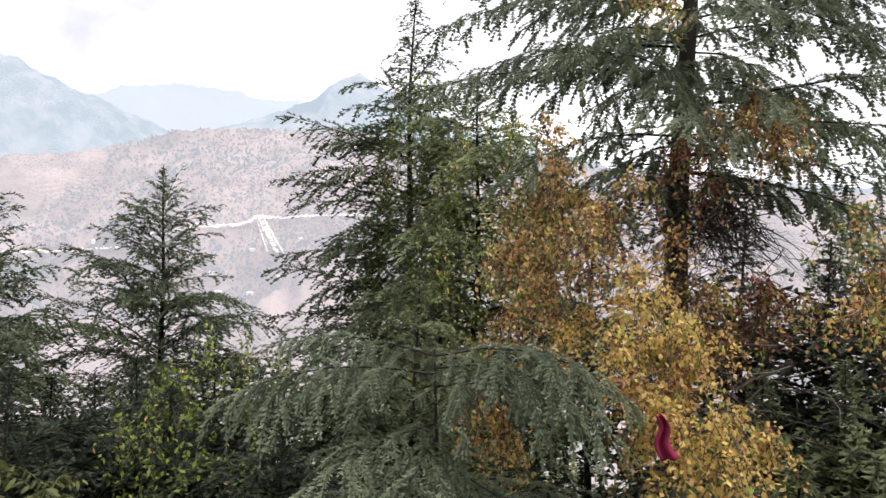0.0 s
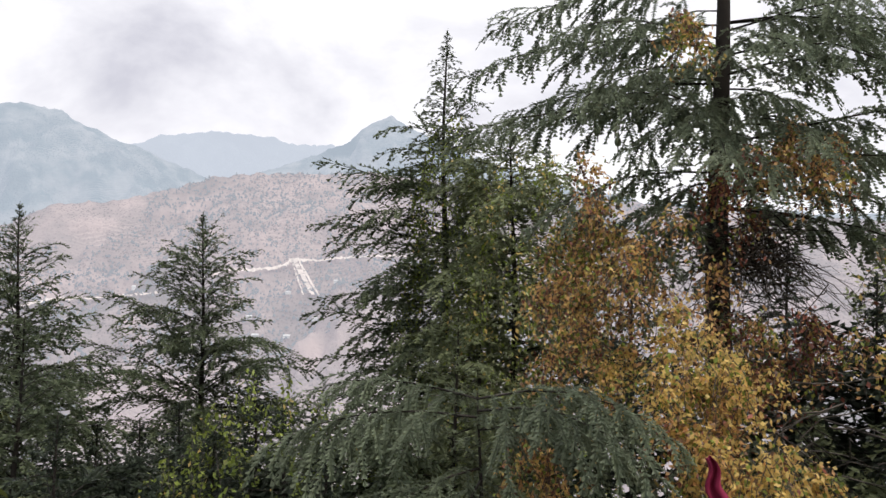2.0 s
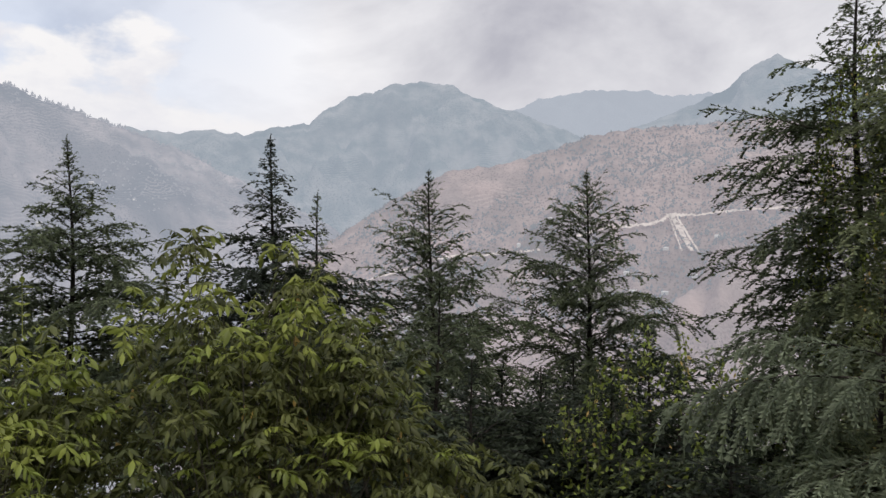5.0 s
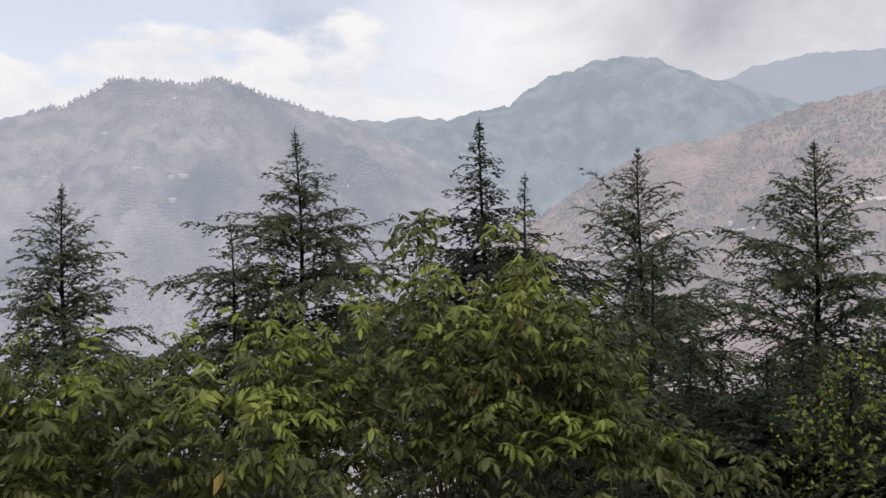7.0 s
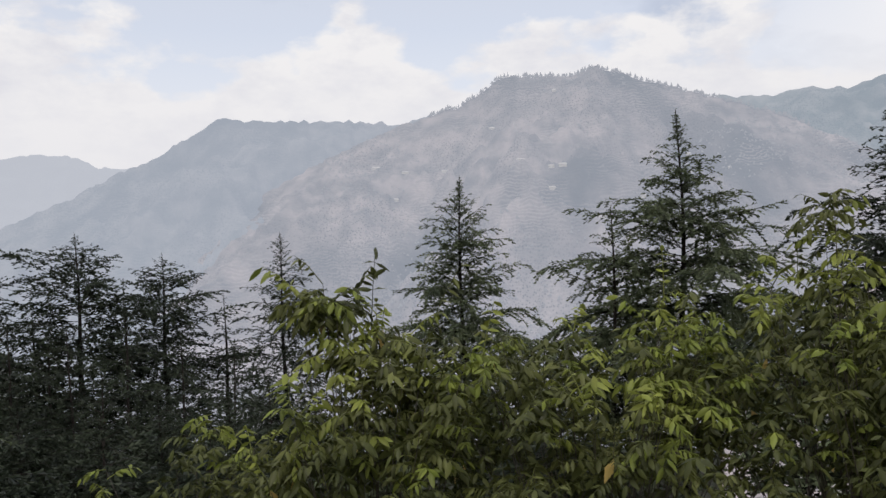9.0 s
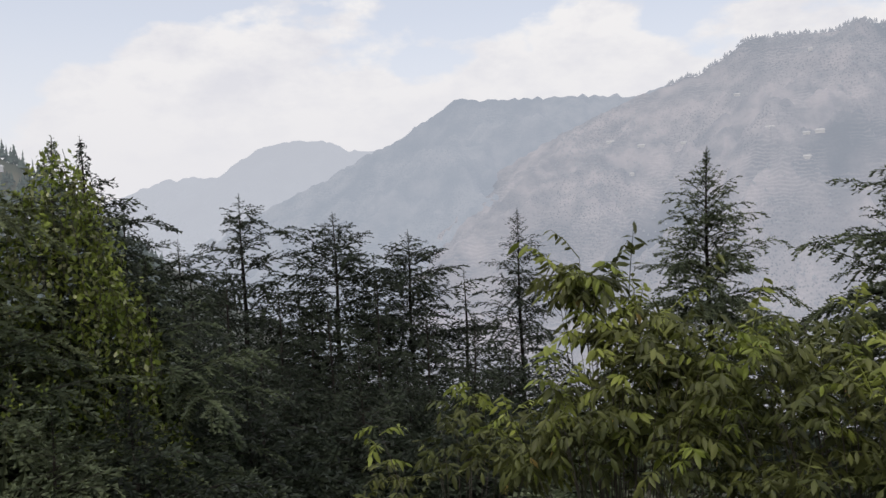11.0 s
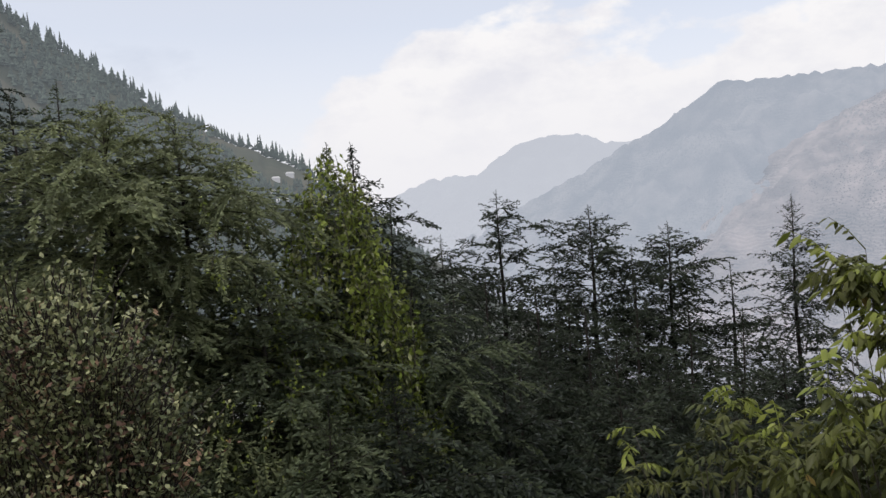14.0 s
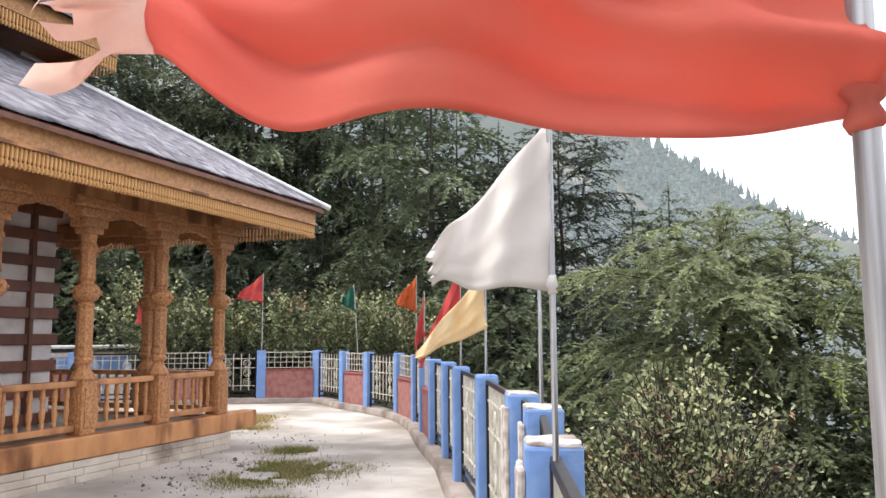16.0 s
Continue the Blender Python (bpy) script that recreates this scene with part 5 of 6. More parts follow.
def bush(label, blobs, seed, shoots, size=0.055, name="bush", pale=0.55, russet=0.15):
    rng = np.random.RandomState(seed)
    c = np.array([polar(a, d, 1.55 + d * math.tan(radians(e + tilt(a)))) for a, e, d, w, h in blobs])
    foot = np.array([c[:, 0].mean(), c[:, 1].mean(), 0])
    foot[2] = float(ground_z(foot[0], foot[1])) - 0.1
    ob = thing(name, foot[0], foot[1], foot[2], label, "bush")
    wt = np.array([w * h for a, e, d, w, h in blobs])
    pick = rng.choice(len(blobs), shoots, p=wt / wt.sum())
    w, h = np.array([b[3] for b in blobs])[pick], np.array([b[4] for b in blobs])[pick]
    q = unit(rng.randn(shoots, 3)) * rng.rand(shoots, 1) ** 0.4
    S = c[pick] + np.stack([q[:, 0] * w, q[:, 1] * w, q[:, 2] * h], -1) - foot
    out = unit(np.stack([q[:, 0] * 0.7, q[:, 1] * 0.7, np.abs(q[:, 2]) + 0.5], -1) + rng.randn(shoots, 3) * 0.25)
    per = 12
    u = np.linspace(0, 1, per)[None, :, None]
    ln = rng.uniform(0.18, 0.5, (shoots, 1, 1))
    P = S[:, None] + out[:, None] * ln * u
    stems = np.concatenate([P[:, ::3], np.full((shoots, 4, 1), 0.004)], -1)
    place("shootwork", raw_mesh("shootwork", *tubes(stems, 3)), BARK, ob, "thin brown shoots")
    tip = S[rng.choice(shoots, 40)]
    v = np.linspace(0, 1, 6)[None, :, None]
    path = np.concatenate([tip[:, None, :2] * (0.15 * (1 - v) + v), tip[:, None, 2:] * v ** 0.8], -1)
    place("stemwork", raw_mesh("stemwork", *tubes(np.concatenate([path, 0.012 * (1.1 - v) + 0 * path[..., :1]], -1), 5)), BARK, ob)
    P = (P + rng.randn(*P.shape) * 0.025).reshape(-1, 3)
    kind = np.repeat(rng.rand(shoots), per)
    # pale shoots in the lower part of a mass take the darker leaf
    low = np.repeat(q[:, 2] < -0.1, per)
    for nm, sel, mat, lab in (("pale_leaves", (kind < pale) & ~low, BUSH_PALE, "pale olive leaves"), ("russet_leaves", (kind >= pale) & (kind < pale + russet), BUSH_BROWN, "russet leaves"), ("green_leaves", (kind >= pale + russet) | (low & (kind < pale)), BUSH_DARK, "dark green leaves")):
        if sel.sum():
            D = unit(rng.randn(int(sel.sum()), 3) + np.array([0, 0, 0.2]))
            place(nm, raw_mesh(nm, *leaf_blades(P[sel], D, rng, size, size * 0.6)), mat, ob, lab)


bush("bush of pale olive and russet leaves beyond the railing", [(133.5, -6.8, 5.6, .28, .26), (130.8, -9.0, 5.5, .45, .45), (134, -11.5, 5.6, .55, .5), (129.0, -13, 5.4, .42, .42), (132, -17, 5.4, .6, .45), (127.2, -16, 5.3, .26, .3)], 701, 1150, 0.046)
bush("light green shrubs behind the terrace railing", [(152, 0.6, 23, 1.6, .9), (156, 1.0, 24, 1.8, 1.0), (160, 0.8, 25, 1.6, .9), (148.5, 0.0, 22, 1.2, .8)], 703, 900, 0.13, pale=0.2, russet=0.03)
bush("pale leafy bush beyond the far railing", [(168.5, 1.2, 25, 1.5, 1.4), (165, 0.6, 25, 1.4, 1.0)], 704, 450, 0.13, pale=0.2, russet=0.03)
bush("green orchard bush in the gap beyond the big deodar", [(-30, -0.5, 18, 1.4, 1.2), (-33, -1, 18, 1.6, 1.4)], 705, 380, 0.12)

# ---- terrace ----
POSTS = [(-0.45, -0.42), (-1.00, -1.19), (-1.62, -2.06), (-2.33, -2.98), (-2.78, -3.72), (-3.75, -5.45), (-4.55, -7.05), (-5.25, -8.40), (-5.75, -9.55), (-6.35, -10.85), (-6.98, -12.20), (-7.48, -13.75),
         (-7.62, -15.35), (-7.62, -16.60), (-7.72, -18.35), (-6.50, -18.95), (-5.45, -19.40), (-4.0, -19.70), (-2.4, -19.90), (-0.8, -20.0), (1.0, -20.1)]
EDGE = [(6.0, 7.6), (2.6, 3.4), (0.25, 0.5)] + POSTS + [(8.0, -20.4), (16.0, -19.0)]


def offset_line(line, d):
    """The line moved d metres to its right-hand side (inwards)."""
    p = np.array(line)
    t = unit(np.gradient(p, axis=0))
    return p + np.stack([t[:, 1], -t[:, 0]], -1) * -d


def smooth_line(line, n=8):
    """The line with n points to a stretch, rounded at its bends."""
    p = np.array(line)
    out = []
    for i in range(len(p) - 1):
        a, b, c, d = p[max(i - 1, 0)], p[i], p[i + 1], p[min(i + 2, len(p) - 1)]
        for k in range(n):
            u = k / n
            out.append(0.5 * (2 * b + (c - a) * u + (2 * a - 5 * b + 4 * c - d) * u * u + (3 * b - a - 3 * c + d) * u ** 3))
    return np.array(out + [p[-1]])


def build_terrace():
    edge = smooth_line(EDGE)
    bm = bmesh.new()
    top = [bm.verts.new((x, y, 0)) for x, y in edge] + [bm.verts.new((16, 7, 0))]
    bm.faces.new(top)
    bmesh.ops.triangulate(bm, faces=bm.faces[:])
    g = bmesh.ops.extrude_face_region(bm, geom=bm.faces[:])
    bmesh.ops.translate(bm, verts=[v for v in g["geom"] if isinstance(v, bmesh.types.BMVert)], vec=(0, 0, -2.2))
    bmesh.ops.recalc_face_normals(bm, faces=bm.faces[:])
    tagged(part("terrace_floor", bm, CONCRETE), "worn pale concrete terrace with damp stains", "terrace", kind="structure")
    # kerb under the posts
    rows = []
    for d, z in ((-0.17, -0.3), (-0.17, 0.115), (-0.15, 0.13), (0.15, 0.13), (0.175, 0.11), (0.19, 0.006)):
        o = offset_line(edge, d)
        zz = z + ((fbm(o[:, 0] * 3, o[:, 1] * 3, 3) - 0.5) * 0.025 if z > 0.05 else 0 * o[:, 0])
        rows.append(np.concatenate([o, (zz + 0 * o[:, 0])[:, None]], 1))
    V = np.concatenate(rows)
    n = len(edge)
    i = np.arange(n - 1)
    F = np.concatenate([np.stack([i + k * n, i + 1 + k * n, i + 1 + (k + 1) * n, i + (k + 1) * n], -1) for k in range(len(rows) - 1)])
    tagged(place("kerb", raw_mesh("kerb", V, F), KERB), "low rough cement kerb along the railing", "kerb", kind="structure")


build_terrace()


def rough_box(sx, sy, sz, seed, amount=0.012, cuts=3):
    """A block with knocked, uneven edges."""
    bm = box_bm(sx, sy, sz, (0, 0, 0), 0.012)
    bmesh.ops.subdivide_edges(bm, edges=[e for e in bm.edges if e.calc_length() > 0.05], cuts=cuts, use_grid_fill=True)
    for v in bm.verts:
        d = noise.noise_vector(v.co * 14 + Vector((seed, seed, 0))) * amount
        v.co += d
    return bm


def post(k, x, y, turn):
    tall = 1.17
    ob = thing("fence_post", x, y, 0.12, ("blue painted concrete fence post with a chipped whitewashed top" if k < 7 else "blue painted concrete fence post"), "post", "posts of the terrace railing", turn)
    part("shaft", box_bm(0.21, 0.17, tall, (0, 0, -0.03), 0.012), BLUE, ob, "blue paint")
    cap = part("cap", rough_box(0.200, 0.160, 0.022, k * 3.3, 0.010 if k < 6 else 0.003), CAPWHITE if k < 5 else BLUE, ob, "chipped whitewash" if k < 5 else "")
    cap.location = (0, 0, tall - 0.042)
    if k > 4:
        return
    back = part("bare_side", rough_box(0.215, 0.025, tall - 0.12, k * 1.7, 0.008), CAPWHITE, ob, "unpainted cement side")
    back.location = (0, 0.098, 0.02)


def join_rods(rods):
    V, F, n = [], [], 0
    for v, f in rods:
        V.append(v)
        F.append(f + n)
        n += len(v)
    return np.concatenate(V), np.concatenate(F)


def ring_rod(cx, cz, rad, r, a0=0, a1=360, n=14):
    a = np.radians(np.linspace(a0, a1, n))
    p = np.stack([cx + rad * np.cos(a), 0 * a, cz + rad * np.sin(a), 0 * a + r], -1)[None]
    return tubes(p, 4)


BRICK_MESH = bpy.data.meshes.new("brick")
_bm = box_bm(0.205, 0.06, 0.062, (0, 0, 0), 0.006)
_bm.to_mesh(BRICK_MESH)
_bm.free()
BRICK_MESH.materials.append(BRICKRED)
pending_bricks = []


def brick_bay(x0, y0, x1, y1, pieces):
    """A low red brick wall with a white grille on top, between two posts."""
    ln = math.hypot(x1 - x0, y1 - y0) - 0.2
    turn = math.degrees(math.atan2(y1 - y0, x1 - x0))
    ob = thing("brick_panel", (x0 + x1) / 2, (y0 + y1) / 2, 0.12, "low red painted brick wall with a cream iron grille above", "wall panel", "brick bays of the railing", turn)
    part("core", box_bm(ln, 0.09, 0.66, (0, 0, 0), 0.004), MORTAR, ob, "red mortar")
    part("coping", box_bm(ln, 0.13, 0.035, (0, 0, 0.66), 0.006), BRICKRED, ob)
    if pieces:
        pending_bricks.append((ob, ln))
    z0, z1 = 0.72, 1.10
    g = part("grille", box_bm(ln, 0.02, 0.02, (0, 0, z1), 0.003), IRONWHITE, ob, "cream painted iron grille")
    for k, zz in enumerate((z0 + 0.01, z0 + 0.14, z0 + 0.26)):
        part("rail", box_bm(ln, 0.014, 0.014, (0, 0, zz), 0.002), IRONWHITE, ob)
    for k in range(max(3, int(ln / 0.13))):
        xx = -ln / 2 + ln * (k + 0.5) / max(3, int(ln / 0.13))
        part("bar", box_bm(0.012, 0.012, z1 - z0, (xx, 0.008, z0), 0), IRONWHITE, ob)


def iron_bay(x0, y0, x1, y1):
    """A black iron panel with cream scrollwork."""
    ln = math.hypot(x1 - x0, y1 - y0) - 0.22
    turn = math.degrees(math.atan2(y1 - y0, x1 - x0))
    ob = thing("iron_panel", (x0 + x1) / 2, (y0 + y1) / 2, 0.12, "black iron railing panel with cream scroll ornaments", "railing", "iron bays of the railing", turn)
    for zz in (0.05, 0.16, 1.08):
        part("rail", box_bm(ln, 0.03, 0.035, (0, 0, zz), 0.004), IRON, ob, "black iron")
    for s in (-1, 1):
        part("stile", box_bm(0.035, 0.035, 1.1, (s * (ln / 2 - 0.02), 0, 0.0), 0.004), IRON, ob, "black iron")
    n = max(3, int(ln / 0.16))
    for k in range(1, n):
        part("bar", box_bm(0.018, 0.018, 0.92, (-ln / 2 + ln * k / n, 0, 0.17), 0.002), IRONWHITE, ob, "cream painted bar")
    rods = []
    for c in (-ln / 4, ln / 4):
        for zz in (0.40, 0.62, 0.84):
            rods.append(ring_rod(c, zz, 0.085, 0.008))
            rods.append(ring_rod(c, zz, 0.04, 0.008))
    place("scrollwork", raw_mesh("scrollwork", *join_rods(rods)), IRONWHITE, ob, "cream scrollwork")["kind"] = "stuff"
    for zz in (0.3, 0.73, 0.95):
        part("cross_rail", box_bm(ln, 0.012, 0.016, (0, 0, zz), 0), IRONWHITE, ob)


for k, (x, y) in enumerate(POSTS):
    a, b = POSTS[max(k - 1, 0)], POSTS[min(k + 1, len(POSTS) - 1)]
    post(k, x, y, math.degrees(math.atan2(b[1] - a[1], b[0] - a[0])))
for k in range(1, len(POSTS) - 1):
    (x0, y0), (x1, y1) = POSTS[k], POSTS[k + 1]
    if k < 8 or k in (9, 11, 13, 15, 17, 19):
        iron_bay(x0, y0, x1, y1)
    else:
        brick_bay(x0, y0, x1, y1, k in (10, 12, 14))

# ---- flags ----
WIND = unit(np.array([0.86, -0.50, 0.0]))


def frayed_fly(ob, edge, wind, side, rng):
    """The torn, bleached end of a cloth: a sheet that breaks up into frayed tongues."""
    m = 90
    low, high = edge[0], edge[-1]
    n = 12
    w = np.linspace(0, 1, m)
    reach = 0.035 + 0.075 * fbm(w * 9 + 3, w * 0 + 1.5, 3) + 0.03 * rng.rand(m) * (np.arange(m) % 3 == 0)
    U, W = np.meshgrid(np.linspace(0, 1, n), w, indexing="ij")
    Q = low[None, None] + (high - low)[None, None] * W[..., None]
    Q = Q + wind[None, None] * (U * reach[None])[..., None] + side[None, None] * (0.018 * U * np.sin(W * 34 + 5 * U))[..., None]
    Q[..., 2] -= 0.012 * U * U + 0.014 * U * np.sin(W * 60)
    i = np.arange(n * m).reshape(n, m)
    F = np.stack([i[:-1, :-1], i[1:, :-1], i[1:, 1:], i[:-1, 1:]], -1)
    keep = rng.rand(n - 1, m - 1) > np.linspace(-0.25, 0.45, n - 1)[:, None]
    keep = np.logical_and.accumulate(keep, axis=0) | (np.arange(n - 1)[:, None] < 4)
    place("frayed_fly", raw_mesh("frayed_fly", Q.reshape(-1, 3), F[keep].reshape(-1, 4)), FLAG_FADED, ob, "bleached pink frayed end", True)


def flag(x, y, base, top, hoist_top, hoist_low, length, rise, mat, label, dia=0.02, end=0.12, wave=0.05, ragged=0.0, seed=1, wind=WIND, lean=0.0, droop=0.0, torn=False):
    """A cloth pennant on a pipe: it narrows from the hoist to the fly, and waves."""
    ob = thing("flag", x, y, base, label, "flag", "prayer flags on the railing")
    place("pole", raw_mesh("pole", *tubes(np.array([[(lean * u, 0, (top - base) * u, dia / 2) for u in (0, 0.25, 0.5, 0.75, 1)]]), 14)), PIPE, ob, "galvanised steel pipe", True)
    rng = np.random.RandomState(seed)
    n, m = (70, 70) if torn else (40, 16)
    U, W = np.meshgrid(np.linspace(0, 1, n), np.linspace(0, 1, m), indexing="ij")
    hz = hoist_low + (hoist_top - hoist_low) * W
    tipz = (hoist_low + rise) + (hoist_top - hoist_low) * end * W
    blend = U ** 0.9
    Z = hz * (1 - blend) + tipz * blend - droop * np.sin(math.pi * U) * (1 - W)
    ln = length * (1 - ragged * fbm(np.linspace(0, 9, m) + seed, np.zeros(m), 4)[None] * np.clip((U - 0.6) / 0.4, 0, 1) ** 2)
    side = np.array([-wind[1], wind[0], 0])
    amp = wave * np.sin(U * 7.5 + W * 1.5 + seed) * U ** 0.7 + 0.25 * wave * np.sin(U * 19 + W * 5 + seed) + 0.5 * wave * np.exp(-((W - 0.25 - 0.55 * (1 - U)) / 0.07) ** 2) * (1 - U) + 0.35 * wave * np.exp(-((W - 0.1 - 0.25 * (1 - U)) / 0.05) ** 2)
    P = wind[None, None] * (U * ln)[..., None] + side[None, None] * amp[..., None]
    P[..., 2] = Z - base + 0.02 * np.sin(U * 11 + seed) * U
    P[..., 0] += lean * (hz - base) / max(top - base, 0.01) * (1 - U)
    i = np.arange(n * m).reshape(n, m)
    F = np.stack([i[:-1, :-1], i[1:, :-1], i[1:, 1:], i[:-1, 1:]], -1).reshape(-1, 4)
    cloth = place("cloth", raw_mesh("cloth", P.reshape(-1, 3), F), mat, ob, "", True)
    cloth.modifiers.new("thickness", "SOLIDIFY").thickness = 0.0015
    if torn:
        frayed_fly(ob, P[-1], wind, side, rng)
        crease = np.exp(-((W - 0.06 - 0.30 * U) / 0.025) ** 2) * 0.016 + np.exp(-((W - 0.04 - 0.62 * U) / 0.03) ** 2) * 0.020 * (1 - U) - np.exp(-((W - 0.02 - 0.12 * U) / 0.02) ** 2) * 0.012 + 0.006 * np.sin(W * 16 + U * 9) * (1 - U) ** 2
        for v, c in zip(cloth.data.vertices, crease.reshape(-1)):
            v.co += Vector(side) * float(c)
    knot = [(dia * 0.52, hoist_low - base - dia * 0.6), (dia * 0.9, hoist_low - base - dia * 0.2), (dia * 0.62, hoist_low - base + dia * 0.4), (dia * 1.05, hoist_low - base + dia * 0.8), (dia * 0.8, hoist_low - base + dia * 1.6), (dia * 0.54, hoist_low - base + dia * 2.6)]
    bm = lathe_bm(knot, 14)
    for v in bm.verts:
        v.co += noise.noise_vector(v.co * 40) * dia * 0.25 + Vector((lean * (hoist_low - base) / max(top - base, 0.01), 0, 0))
    part("knot", bm, mat, ob, "cloth tied round the pipe", True)
    return ob


flag(-0.442, -0.398, 1.25, 2.14, 2.10, 1.676, 0.375, 0.036, FLAG_RED, "weathered orange-red cloth flag on a steel pipe, torn fly", 0.0128, 0.7, 0.036, 0.06, 3, unit(np.array([0.80, -0.60, 0])), droop=0.022, torn=True)
flag(-1.50, -1.90, 1.10, 2.22, 2.20, 1.70, 0.37, 0.02, FLAG_WHITE, "white cloth pennant on a thin steel pole", 0.018, 0.16, 0.03, 0.15, 5, unit(np.array([0.86, -0.5, 0])))
flag(-2.42, -3.10, 1.15, 1.98, 1.98, 1.95, 0.03, 0.0, FLAG_WHITE, "bare thin pole tied to the railing", 0.018)
flag(-3.75, -5.45, 1.1, 2.16, 2.14, 1.64, 0.60, -0.24, FLAG_YELLOW, "faded yellow cloth pennant hanging from its pole", 0.02, 0.10, 0.05, 0.1, 8)
flag(-4.55, -7.05, 1.1, 2.36, 2.33, 1.72, 0.46, -0.45, FLAG_ROSE, "faded red cloth pennant on a thin pole", 0.022, 0.15, 0.07, 0.2, 12)
flag(-6.35, -10.85, 1.1, 2.30, 2.28, 1.60, 0.16, -0.25, FLAG_ROSE, "narrow red cloth pennant hanging limp", 0.024, 0.3, 0.04, 0.2, 14)
flag(-6.98, -12.20, 1.1, 2.66, 2.64, 2.02, 0.38, 0.12, FLAG_ORANGE, "small orange cloth pennant on a thin pole", 0.024, 0.15, 0.05, 0.2, 15)
flag(-7.66, -15.95, 1.1, 2.74, 2.72, 2.14, 0.40, 0.16, FLAG_GREEN, "small dark green cloth pennant on a thin pole", 0.026, 0.2, 0.06, 0.2, 17, lean=0.12)
flag(-6.50, -18.95, 1.1, 3.18, 3.16, 2.45, 0.68, 0.10, FLAG_ROSE, "red cloth pennant on a thin pole", 0.026, 0.08, 0.05, 0.2, 19)
flag(-4.0, -19.70, 1.1, 2.75, 2.70, 1.85, 0.34, 0.1, FLAG_ROSE, "red cloth pennant drooping beyond the veranda", 0.026, 0.25, 0.05, 0.2, 21, lean=0.12)

# ---- temple veranda ----
TX, TY, TURN = -3.33, -11.59, 38.3
BAY = 1.26
LEN, DEPTH = 8.0, 7.0


def temple_thing(name, label, category, group="", x=0.0, y=0.0, z=0.0, turn=0.0):
    m = pose(TX, TY, 0, 0, 0, TURN) @ pose(x, y, z, 0, 0, turn)
    ob = new(name)
    ob.matrix_world = m
    return tagged(ob, label, category, group)


plinth = temple_thing("temple_plinth", "low limewashed stone plinth of the temple veranda", "plinth")
part("core", box_bm(LEN, DEPTH, 0.24, (LEN / 2 - 0.12, -DEPTH / 2 + 0.09, 0), 0.005), MORTAR, plinth).data.materials[0] = PLINTH
for c in range(3):
    xx, rr = -0.16, random.Random(c)
    while xx < LEN - 0.4:
        w = rr.uniform(0.35, 0.75)
        part("stone", box_bm(w - 0.008, 0.06, 0.078, (xx + w / 2, 0.115, 0.082 * c), 0.008), PLINTH, plinth)
        xx += w
    yy = 0.08
    while yy > -3.2:
        w = rr.uniform(0.35, 0.75)
        part("stone", box_bm(0.06, w - 0.008, 0.078, (-0.145, yy - w / 2, 0.082 * c), 0.008), PLINTH, plinth)
        yy -= w

deck = temple_thing("veranda_deck", "varnished timber sill beams and floor of the veranda", "floor")
part("sill_beam", box_bm(LEN + 0.5, 0.24, 0.25, (LEN / 2 - 0.55, 0.03, 0.25), 0.02), WOOD, deck, "varnished cedar beam")
part("side_beam", box_bm(0.24, DEPTH, 0.24, (0.0, -DEPTH / 2 - 0.10, 0.25), 0.02), WOOD, deck, "varnished cedar beam")
part("floor_slab", box_bm(LEN - 0.3, DEPTH - 0.4, 0.2, (LEN / 2 - 0.05, -DEPTH / 2, 0.26), 0.0), CONCRETE, deck)


def column(x, y):
    ob = temple_thing("carved_column", "carved cedar veranda column with bulbous rings and a bracketed capital", "column", "columns of the veranda", x, y, 0.5)
    part("pedestal", box_bm(0.23, 0.23, 0.60, (0, 0, 0), 0.025), CARVED, ob, "densely carved base")
    for sx, sy in ((0, 1), (0, -1), (1, 0), (-1, 0)):
        # raised carved panel on each face of the base
        part("carved_panel", box_bm(0.15 if sx == 0 else 0.018, 0.15 if sy == 0 else 0.018, 0.44, (sx * 0.116, sy * 0.116, 0.08), 0.006), CARVED, ob)
    part("crest", lathe_bm([(0.13, 0.595), (0.142, 0.63), (0.118, 0.68), (0.072, 0.75), (0.07, 0.78), (0.098, 0.81), (0.104, 0.84), (0.09, 0.87)], 8), CARVED, ob, "", False)
    part("shaft", lathe_bm([(0.084, 0.86), (0.10, 0.90), (0.098, 0.94), (0.082, 0.965), (0.088, 0.98), (0.088, 1.42), (0.098, 1.45), (0.08, 1.48), (0.08, 1.74), (0.098, 1.77), (0.086, 1.80), (0.086, 2.08), (0.104, 2.11), (0.104, 2.14), (0.084, 2.18), (0.095, 2.3)], 8), CARVED, ob)
    part("ring", lathe_bm([(0.075, 1.50), (0.115, 1.52), (0.142, 1.56), (0.15, 1.605), (0.142, 1.65), (0.115, 1.69), (0.075, 1.71)], 16), CARVED, ob, "bulbous carved ring", True)
    for k in range(8):
        # beads round the ring
        bm = bmesh.new()
        bmesh.ops.create_uvsphere(bm, u_segments=6, v_segments=4, radius=0.026, matrix=Matrix.Translation((0.146 * math.cos(k * math.pi / 4), 0.146 * math.sin(k * math.pi / 4), 1.605)))
        part("bead", bm, CARVED, ob, "", True)
    for k, (w, z, h) in enumerate(((0.24, 2.28, 0.08), (0.36, 2.36, 0.10), (0.50, 2.46, 0.12), (0.66, 2.58, 0.12))):
        part("capital_tier", box_bm(w, 0.22 + 0.02 * k, h + 0.004, (0, 0, z), 0.025), CARVED, ob)
    return ob


